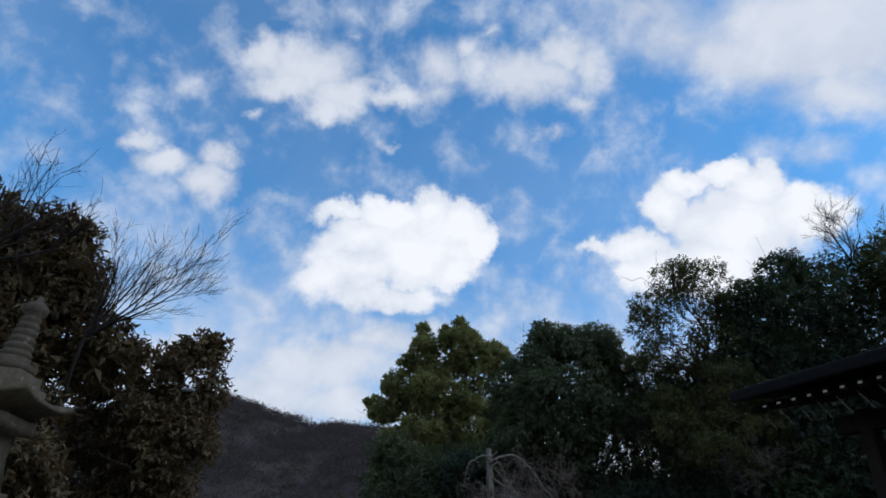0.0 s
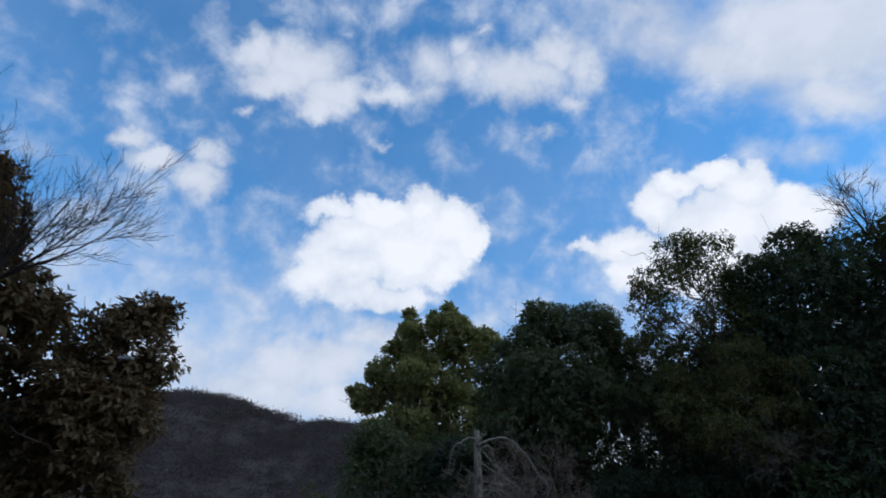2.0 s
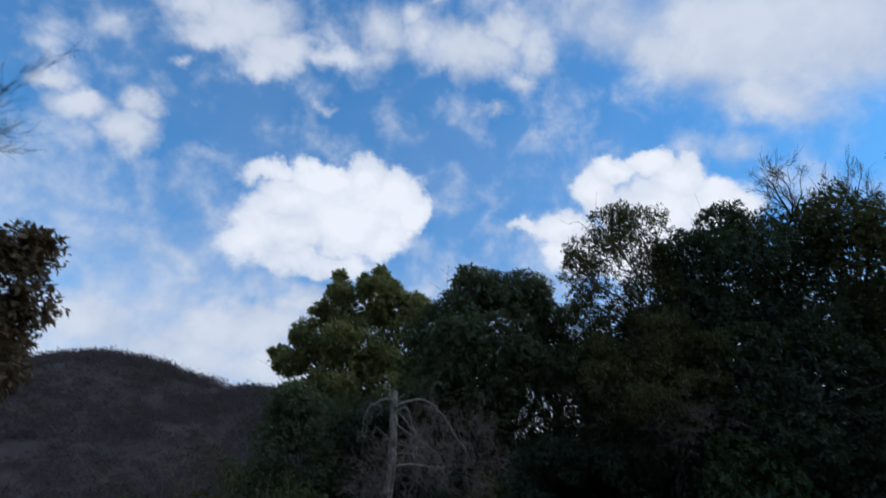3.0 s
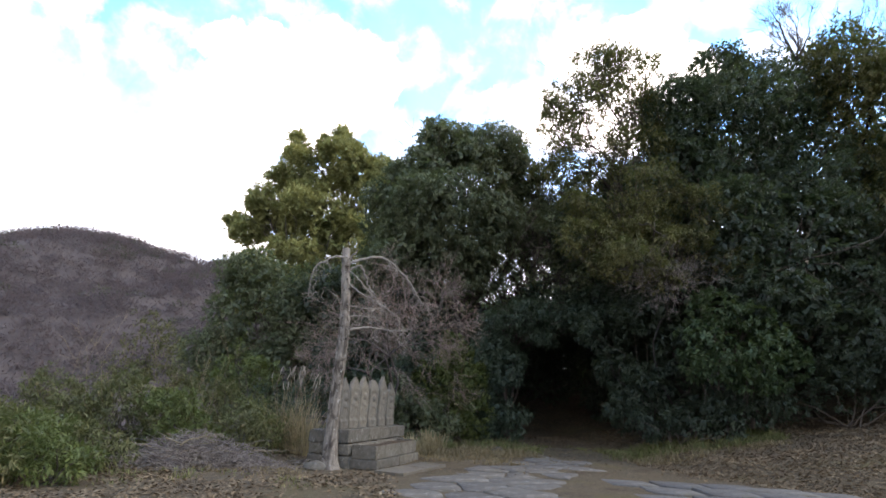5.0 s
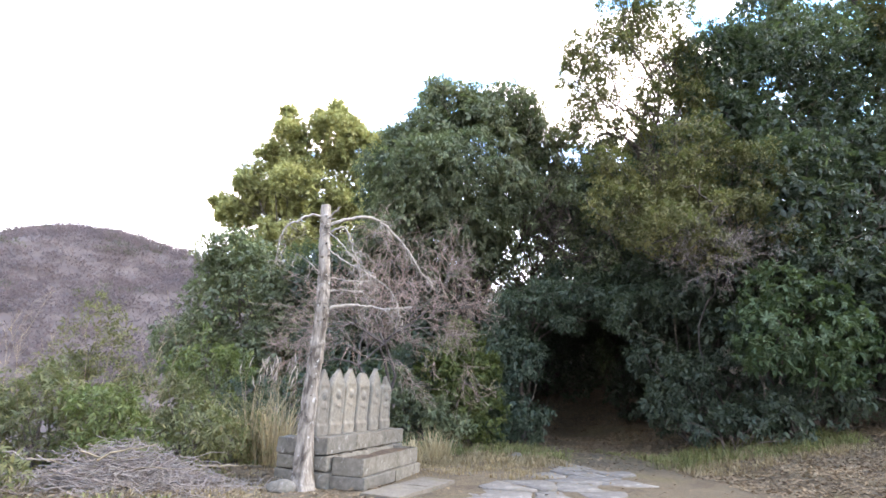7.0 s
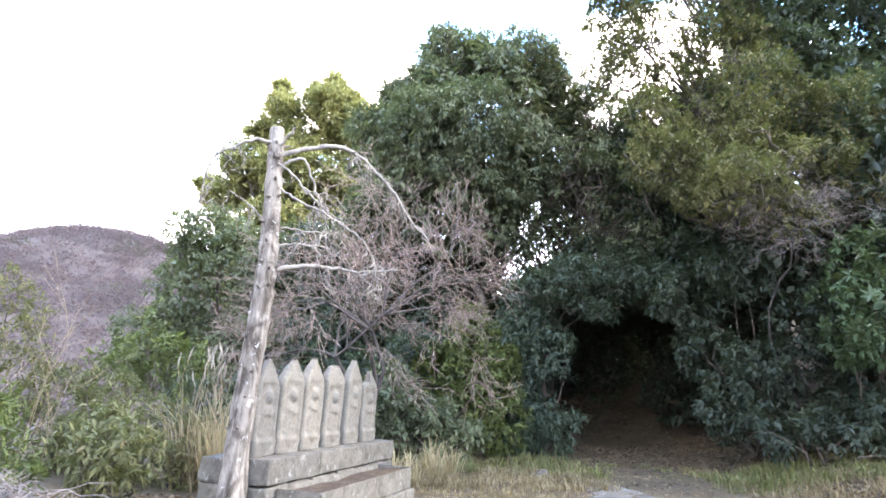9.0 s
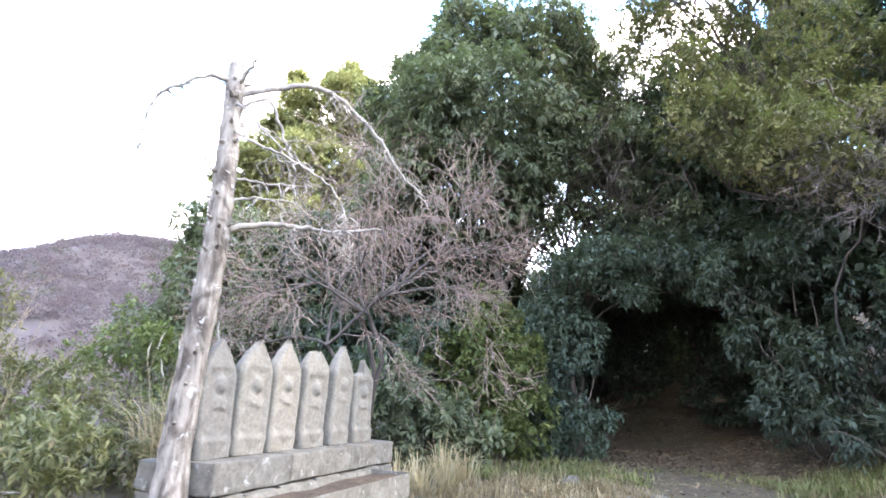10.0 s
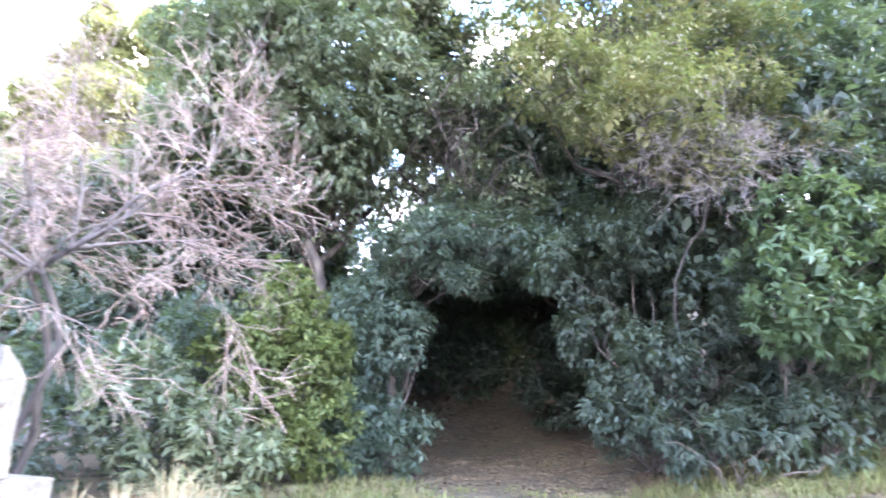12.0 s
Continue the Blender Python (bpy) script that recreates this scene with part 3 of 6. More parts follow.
def build_ground():
    xs = np.concatenate([[-3000, -1200, -600, -300, -150, -80, -50], np.arange(-36, -8, 1.0), np.arange(-8, 14, 0.2), np.arange(14, 32, 0.8), [36, 50, 80, 150, 300, 600, 1200, 3000]])
    ys = np.concatenate([[-3000, -900, -300, -100, -50, -25], np.arange(-14, 4, 1.0), np.arange(4, 28, 0.2), np.arange(28, 48, 1.0), [52, 60, 75, 100, 150, 300, 600, 1200, 3000]])
    X, Y = np.meshgrid(xs, ys)
    Z = ground_z(X, Y)
    nx, ny = len(xs), len(ys)
    i = (np.arange(ny - 1)[:, None] * nx + np.arange(nx - 1)[None, :]).ravel()
    me = mesh_from("ground", np.stack([X, Y, Z], -1), [np.stack([i, i + 1, i + 1 + nx, i + nx], -1)], EARTH, True)
    tagged(put("ground", me), "trodden brown earth with fallen leaves and moss", "ground", kind="structure")


build_ground()

RIDGE = [(-520, 40), (-400, 62), (-300, 66), (-240, 69), (-201, 72), (-195, 73.6), (-187, 73), (-178, 73.6), (-173, 75.5), (-160, 77.5), (-148, 79), (-142, 79.6), (-135, 78), (-128, 76), (-119, 73.8), (-108, 72), (-100, 69.5), (-95, 68), (-87, 70.2), (-75, 69), (-60, 67.5), (-35, 66), (20, 60), (120, 40), (260, 10)]


def hill_z(x, y):
    p = np.interp(x, [a for a, _ in RIDGE], [b for _, b in RIDGE])
    s = smooth(70, 300, y) * 0.55 + 0.45 * np.clip((y - 70) / 230, 0, 1)
    gully = 5.0 * np.sin(x * 0.055 + y * 0.012) * smooth(90, 170, y) * smooth(300, 240, y) + 2.0 * np.sin(x * 0.13 - y * 0.03) * smooth(300, 240, y)
    return -16 + (p + 10.2) * s * smooth(520, 300, y) ** 0.5 + gully


def build_hill():
    rng = np.random.default_rng(11)
    xs, ys = np.arange(-520, 261, 6.0), np.arange(70, 520, 6.0)
    X, Y = np.meshgrid(xs, ys)
    nx, ny = len(xs), len(ys)
    i = (np.arange(ny - 1)[:, None] * nx + np.arange(nx - 1)[None, :]).ravel()
    me = mesh_from("far_hill", np.stack([X, Y, hill_z(X, Y)], -1), [np.stack([i, i + 1, i + 1 + nx, i + nx], -1)], WOODFLOOR, True)
    hill = tagged(put("far_hill", me), "distant hillside under bare brown winter woodland", "hill", kind="structure")
    for kind, mat, count, per, label in (("bare_woodland", WINTERWOOD, 8600, 32, "grey-brown leafless trees covering a far slope"), ("evergreen_woodland", HILLPINE, 420, 60, "scattered dull green trees on the far slope")):
        x = rng.uniform(-330, 30, count)
        y = 80 + 219 * rng.random(count) ** 0.8
        z = hill_z(x, y)
        rad = 2.2 + 3.6 * rng.random(count) ** 1.8
        c = np.repeat(np.stack([x, y, z + rad * 0.12], -1), per, axis=0)
        o = rng.normal(0, 1, (count * per, 3))
        o /= np.linalg.norm(o, axis=1)[:, None]
        o[:, 2] = np.abs(o[:, 2])
        r = np.repeat(rad, per)[:, None]
        at = c + o * r * np.array([1, 1, 0.75]) * rng.uniform(0.5, 1.0, (count * per, 1))
        way = o * 0.4 + rng.normal(0, 0.6, o.shape)
        up = rng.normal(0, 1, o.shape)
        me = leaf_mesh(kind, at, way, up, rng.uniform(0.8, 1.9, len(at)), rng.uniform(0.16, 0.42, len(at)), mat)
        put(kind, me, hill, label)["kind"] = "stuff"


build_hill()


# ---------------------------------------------------------------- trees
def tree(seed, name, label, category, foot, fork, lobes, leafmat, per_m2=18, per=8, size=(0.15, 0.055), holes=0.0, trunk_r=0.16, bark=BARK,
         droop=0.35, broad=False, limbs=7, stems=1, group="", core=12):
    """An evergreen: tapered trunk(s), limbs reaching into each lobe, and a crown of separate leaves."""
    rng = np.random.default_rng(seed)
    fx, fy = foot
    fz = float(ground_z(fx, fy)) - 0.05
    base = np.array([fx, fy, fz])
    t = thing(name, label, category, pose(fx, fy, fz), group)
    fork = np.array(fork, float) - base
    for s in range(stems):
        off = rng.normal(0, 0.25, 3) * (s > 0) * np.array([1, 1, 0])
        top = fork + rng.normal(0, 0.35, 3) * (s > 0)
        p = wavy(rng, off, top, 9, 0.35)
        r = np.linspace(trunk_r, trunk_r * 0.55, 9) * (0.8 if s else 1)
        r[0] *= 1.35
        v, f = tubes([(p, r)], 9)
        put("trunk", mesh_from("trunk", v, [f], bark, True), t)
    order = sorted(lobes, key=lambda l: -np.prod(l[1]))
    twigs = []
    for i in range(limbs):
        c, r = order[i % len(order)]
        tip = np.array(c) - base + rng.normal(0, 0.42, 3) * np.array(r)
        p = wavy(rng, fork * rng.uniform(0.75, 1.0), tip, 8, 0.5, rise=0.25)
        v, f = tubes([(p, np.linspace(trunk_r * 0.42, 0.015, 8))], 6)
        put("limb", mesh_from("limb", v, [f], bark, True), t)
        for _ in range(10):
            k = rng.integers(3, 8)
            b = np.array(c) - base + rng.normal(0, 0.55, 3) * np.array(r)
            twigs.append((wavy(rng, p[k], b, 5, 0.5), np.linspace(0.02, 0.005, 5)))
    v, f = tubes(twigs, 4)
    tw = put("twig_tangle", mesh_from("twig_tangle", v, [f], bark), t, "fine dark twigs inside the crown")
    tw["kind"] = "stuff"
    P, O = sprigs(rng, broken(rng, [(np.array(c) - base, r) for c, r in lobes]), per_m2 * 1.15, holes)
    crown = put("crown", leaves_on(rng, "crown", P, O, per, size[0], size[1], leafmat, droop, broad=broad), t)
    if core:
        P, O = sprigs(rng, [(np.array(c) - base, np.array(r) * 0.72) for c, r in lobes], core, holes * 0.8)
        put("inner_leaves", leaves_on(rng, "inner_leaves", P, O, 5, size[0] * 1.7, size[1] * 2.4, leafmat, droop, reach=0.2), crown)["kind"] = "stuff"
    return t


def build_trees():
    tree(1, "oak_tree", "dense dome-shaped evergreen oak with dark green leaves", "tree", (4.3, 27.6), (4.2, 27.5, 4.6),
         [((4.1, 27.2, 8.9), (3.4, 3.0, 4.0)), ((2.0, 27.0, 8.6), (1.9, 1.8, 2.2)), ((2.4, 27.2, 10.4), (1.3, 1.3, 1.4)), ((6.3, 27.4, 8.9), (1.8, 1.7, 2.1)), ((6.5, 27.4, 10.6), (1.2, 1.2, 1.2)), ((3.2, 26.2, 6.8), (2.6, 1.6, 1.6)), ((5.4, 27.5, 11.7), (1.9, 1.6, 1.3)), ((3.4, 27.3, 11.8), (1.7, 1.5, 1.2)), ((1.2, 27.4, 6.6), (1.2, 1.2, 1.6))],
         OAK, 27, 8, (0.17, 0.054), 0.1, 0.2, stems=3, droop=0.75, core=16)
    tree(14, "understorey_tree", "thin twiggy tree with open foliage under the oak", "tree", (6.2, 28.2), (6.3, 28.0, 4.4),
         [((6.0, 27.6, 6.2), (1.6, 1.3, 1.3)), ((7.4, 27.8, 6.8), (1.5, 1.3, 1.5)), ((4.6, 27.2, 5.4), (1.6, 1.2, 1.0)), ((7.6, 27.2, 8.4), (1.2, 1.0, 1.2)), ((8.1, 26.2, 5.9), (1.3, 1.0, 0.9)), ((7.2, 26.0, 7.6), (1.0, 0.9, 1.2)), ((7.9, 27.2, 10.2), (1.0, 0.9, 1.4))],
         OAK, 13, 7, (0.16, 0.064), 0.3, 0.07, stems=4, limbs=30, core=0)
    tree(2, "camphor_tree", "broad camphor tree with thin yellow-green foliage", "tree", (-3.2, 38.5), (-3.2, 38.5, 6.0),
         [((-2.3, 38, 15.0), (1.6, 1.6, 2.0)), ((-4.8, 38, 14.5), (1.3, 1.3, 1.9)), ((-0.6, 38, 13.8), (1.8, 1.8, 2.2)), ((-6.0, 38, 11.9), (1.8, 1.6, 1.6)), ((-3.4, 37.6, 11.4), (2.6, 2.2, 2.2)),
          ((-7.2, 37.8, 10.4), (1.3, 1.3, 0.9)), ((-1.0, 38, 9.8), (2.8, 2.2, 2.4)), ((-4.8, 37.6, 8.6), (2.6, 2.0, 1.7)), ((-6.4, 38.2, 6.6), (1.6, 1.6, 1.4)),
          ((-2.3, 38, 16.7), (0.5, 0.5, 1.0)), ((-3.3, 38, 15.9), (0.5, 0.5, 1.1)), ((-4.9, 38, 16.2), (0.5, 0.5, 1.0)), ((-1.2, 38, 15.9), (0.5, 0.5, 0.9)), ((-5.9, 38, 13.8), (0.6, 0.5, 0.9)), ((-7.0, 38, 12.4), (0.6, 0.6, 0.8)), ((-7.9, 37.8, 11.0), (0.7, 0.6, 0.5)), ((-3.9, 37.6, 13.2), (1.0, 0.9, 1.2))],
         CAMPHOR, 23, 8, (0.25, 0.09), 0.26, 0.26, droop=0.05, limbs=9, core=8)
    tree(3, "evergreen_tree", "low dark evergreen tree beside the valley", "tree", (-3.6, 30.5), (-3.6, 30.5, 2.5),
         [((-3.6, 30.5, 4.6), (3.0, 2.2, 2.6)), ((-1.0, 30, 4.4), (2.4, 2.0, 3.0)), ((-5.4, 30.5, 2.6), (1.6, 1.6, 2.0)), ((-4.8, 30.5, 6.4), (1.3, 1.3, 1.5)), ((-2.4, 29.2, 1.9), (2.6, 1.5, 1.8)), ((0.8, 29.4, 3.4), (1.8, 1.5, 2.6))],
         OAK, 20, 8, (0.17, 0.062), 0.08)
    tree(4, "slender_tree", "slender tree with sparse yellowish leaves and bare stems showing", "tree", (13.6, 27.4), (10.3, 25.4, 9.2),
         [((8.0, 24.2, 12.2), (1.3, 1.2, 1.6)), ((9.9, 24.2, 13.8), (1.3, 1.2, 1.6)), ((8.9, 24.2, 13.7), (1.2, 1.1, 1.3)), ((7.4, 24.2, 11.4), (0.9, 0.9, 1.2)), ((7.5, 24.4, 9.8), (0.9, 0.9, 0.9)), ((8.8, 24.4, 9.8), (0.9, 0.9, 0.9)), ((10.6, 24.4, 12.2), (1.0, 1.0, 1.5)), ((7.7, 24.2, 10.6), (0.8, 0.8, 0.8)), ((10.4, 24.3, 10.8), (1.3, 1.2, 1.4))],
         OLIVE, 20, 6, (0.15, 0.06), 0.36, 0.13, stems=2, limbs=12, core=0)
    tree(5, "tall_tree", "tall dark evergreen tree on the wooded bank", "tree", (14.6, 25.5), (14.5, 25.3, 6.5),
         [((14.4, 24.8, 11.6), (3.2, 2.8, 3.6)), ((12.2, 24.8, 12.6), (1.7, 1.7, 2.0)), ((16.4, 24.8, 13.6), (2.2, 2.0, 2.3)), ((12.0, 24.3, 9.8), (2.0, 1.8, 1.9)), ((14.0, 24.6, 14.6), (1.3, 1.2, 1.2)), ((17.0, 24.2, 9.6), (2.8, 2.2, 3.0))],
         DEEP_SHADED, 17, 8, (0.16, 0.064), 0.16, 0.22, stems=2)
    tree(6, "tall_tree", "tall evergreen tree with dull olive-green crown on the bank", "tree", (20.5, 24.5), (20.4, 24.3, 6.5),
         [((20.2, 23.6, 12.4), (3.4, 3.0, 3.8)), ((18.6, 23.4, 14.8), (1.8, 1.8, 1.9)), ((23.6, 23.6, 13.2), (3.0, 2.6, 3.6)), ((20.4, 22.6, 8.4), (3.2, 2.2, 3.0)), ((24.5, 23, 8.4), (3.4, 2.6, 3.4))],
         OLIVE, 14, 8, (0.16, 0.064), 0.14, 0.22)
    tree(7, "olive_tree", "leaning tree with olive and yellow leaves over the path", "tree", (13.0, 25.2), (11.6, 24.4, 5.0),
         [((9.0, 22.9, 7.5), (1.6, 1.5, 1.3)), ((7.7, 22.2, 6.5), (1.1, 1.1, 0.8)), ((10.9, 22.8, 6.4), (1.4, 1.3, 1.2)), ((8.7, 21.7, 5.7), (1.3, 1.1, 0.7)), ((10.2, 22.6, 8.7), (1.2, 1.1, 0.9)), ((11.6, 22.4, 7.8), (1.2, 1.0, 0.9)), ((9.9, 21.9, 5.3), (1.0, 0.9, 0.6)), ((7.6, 22.6, 7.9), (0.8, 0.8, 0.6)), ((12.3, 22.2, 6.0), (0.9, 0.8, 0.8)), ((9.6, 22.2, 6.6), (1.3, 1.0, 0.8))],
         OLIVE, 27, 8, (0.115, 0.042), 0.34, 0.12, stems=2, limbs=14, core=5)
    # darker leaves than the first oak: the bank's shade is in their colour
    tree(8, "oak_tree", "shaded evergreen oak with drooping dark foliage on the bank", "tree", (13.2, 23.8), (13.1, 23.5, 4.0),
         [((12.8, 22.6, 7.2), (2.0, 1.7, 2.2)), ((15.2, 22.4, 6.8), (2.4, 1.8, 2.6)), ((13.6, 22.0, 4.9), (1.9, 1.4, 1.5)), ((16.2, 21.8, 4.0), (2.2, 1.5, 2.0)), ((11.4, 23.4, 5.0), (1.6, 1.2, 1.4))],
         DEEP_SHADED, 18, 8, (0.16, 0.064), 0.16, 0.16, stems=2)
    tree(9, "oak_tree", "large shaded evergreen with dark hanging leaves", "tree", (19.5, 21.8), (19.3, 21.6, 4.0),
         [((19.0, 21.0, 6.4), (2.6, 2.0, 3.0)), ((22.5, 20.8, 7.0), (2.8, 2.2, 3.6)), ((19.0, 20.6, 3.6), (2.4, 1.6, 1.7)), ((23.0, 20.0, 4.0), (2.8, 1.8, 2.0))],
         DEEP_SHADED, 15, 8, (0.17, 0.066), 0.14, 0.18)
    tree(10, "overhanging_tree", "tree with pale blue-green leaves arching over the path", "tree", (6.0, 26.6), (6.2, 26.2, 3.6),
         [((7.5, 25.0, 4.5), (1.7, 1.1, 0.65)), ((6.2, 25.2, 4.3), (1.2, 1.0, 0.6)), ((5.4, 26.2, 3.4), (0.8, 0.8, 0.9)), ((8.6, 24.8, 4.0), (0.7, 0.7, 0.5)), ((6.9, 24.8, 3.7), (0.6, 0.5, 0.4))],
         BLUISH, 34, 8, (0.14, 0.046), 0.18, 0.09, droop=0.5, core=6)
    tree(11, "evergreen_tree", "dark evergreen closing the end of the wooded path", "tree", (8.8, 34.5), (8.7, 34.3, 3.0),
         [((8.2, 34.5, 3.2), (3.6, 1.6, 3.0)), ((12.5, 33.5, 4.5), (3.2, 2.0, 4.4)), ((4.6, 33.5, 2.8), (2.6, 1.6, 2.8))], DEEP_SHADED, 13, 8, (0.18, 0.07), 0.05)
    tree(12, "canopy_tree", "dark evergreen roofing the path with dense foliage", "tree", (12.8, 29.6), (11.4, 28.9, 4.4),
         [((9.1, 28.4, 4.9), (2.8, 3.0, 0.9)), ((8.7, 27.0, 8.0), (1.6, 1.2, 2.0)), ((9.6, 27.0, 9.6), (1.5, 1.2, 1.6)), ((7.8, 26.4, 4.9), (2.2, 1.4, 0.8)), ((9.9, 25.4, 5.0), (1.7, 1.3, 0.9)), ((11.2, 25.4, 4.0), (1.0, 1.0, 1.3)), ((8.2, 31.0, 5.0), (3.0, 1.8, 1.2)), ((11.7, 27.6, 3.0), (1.4, 2.2, 2.6)), ((11.0, 28.5, 7.4), (2.4, 2.2, 2.0)), ((9.2, 31.5, 5.0), (3.0, 2.0, 1.2))], DEEP_SHADED, 17, 8, (0.17, 0.066), 0.06, 0.15, stems=2)
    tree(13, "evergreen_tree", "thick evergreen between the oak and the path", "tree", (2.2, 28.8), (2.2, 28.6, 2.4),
         [((2.6, 28.4, 2.9), (2.6, 1.2, 2.4)), ((5.0, 29.4, 2.6), (1.7, 1.2, 2.2)), ((-0.2, 28.2, 2.6), (1.7, 1.2, 2.2)), ((1.4, 29.0, 5.2), (2.2, 1.3, 1.8)), ((3.4, 29.2, 5.2), (1.4, 1.2, 1.5)), ((-1.0, 29.0, 5.2), (1.6, 1.2, 1.6)), ((4.6, 29.4, 5.4), (0.9, 1.0, 1.7))], DEEP_SHADED, 17, 8, (0.17, 0.066), 0.08)
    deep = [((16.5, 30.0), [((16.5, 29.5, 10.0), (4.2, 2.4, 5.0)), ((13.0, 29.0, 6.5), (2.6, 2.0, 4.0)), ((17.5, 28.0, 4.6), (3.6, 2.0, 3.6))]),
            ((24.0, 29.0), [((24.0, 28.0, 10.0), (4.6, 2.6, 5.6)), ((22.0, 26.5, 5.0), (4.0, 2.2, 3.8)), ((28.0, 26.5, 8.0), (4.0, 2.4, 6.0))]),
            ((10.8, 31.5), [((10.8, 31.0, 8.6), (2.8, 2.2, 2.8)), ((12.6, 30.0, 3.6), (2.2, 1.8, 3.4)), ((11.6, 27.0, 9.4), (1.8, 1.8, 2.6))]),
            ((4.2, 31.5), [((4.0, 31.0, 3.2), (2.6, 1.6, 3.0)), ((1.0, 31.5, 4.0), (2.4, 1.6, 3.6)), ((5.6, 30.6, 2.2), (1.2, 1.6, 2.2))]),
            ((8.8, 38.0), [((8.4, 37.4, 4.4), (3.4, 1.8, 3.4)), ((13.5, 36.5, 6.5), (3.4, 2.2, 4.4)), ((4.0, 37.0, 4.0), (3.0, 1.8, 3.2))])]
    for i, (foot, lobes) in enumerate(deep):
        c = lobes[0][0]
        tree(130 + i, "woodland_tree", "evergreen tree standing deeper in the shaded wood", "tree", foot, (c[0], c[1] + 0.3, c[2] - 2.0), lobes, DEEP_SHADED, 8, 7, (0.28, 0.13), 0.05, 0.2, core=11, group="woodland behind the path")


build_trees()


def shrub(seed, name, label, foot, lobes, leafmat, per_m2=26, per=7, size=(0.12, 0.045), holes=0.1, droop=0.2, stems=9, broad=False, bark=BARK, group="", category="shrub"):
    """A bush: several thin stems from one foot and a body of separate leaves."""
    rng = np.random.default_rng(seed)
    fz = float(ground_z(*foot)) - 0.03
    base = np.array([*foot, fz])
    t = thing(name, label, category, pose(*base), group)
    for i in range(stems):
        c, r = lobes[i % len(lobes)]
        tip = np.array(c) - base + rng.normal(0, 0.4, 3) * np.array(r)
        p = wavy(rng, rng.normal(0, 0.12, 3) * np.array([1, 1, 0]), tip, 7, 0.45)
        v, f = tubes([(p, np.linspace(0.022, 0.005, 7))], 5)
        put("stem", mesh_from("stem", v, [f], bark, True), t)
    P, O = sprigs(rng, broken(rng, [(np.array(c) - base, r) for c, r in lobes], 4), per_m2 * 0.8, holes)
    P[:, 2] = np.maximum(P[:, 2], 0.04)
    put("foliage", leaves_on(rng, "foliage", P, O, per, size[0], size[1], leafmat, droop, broad=broad, reach=0.08), t)
    return t


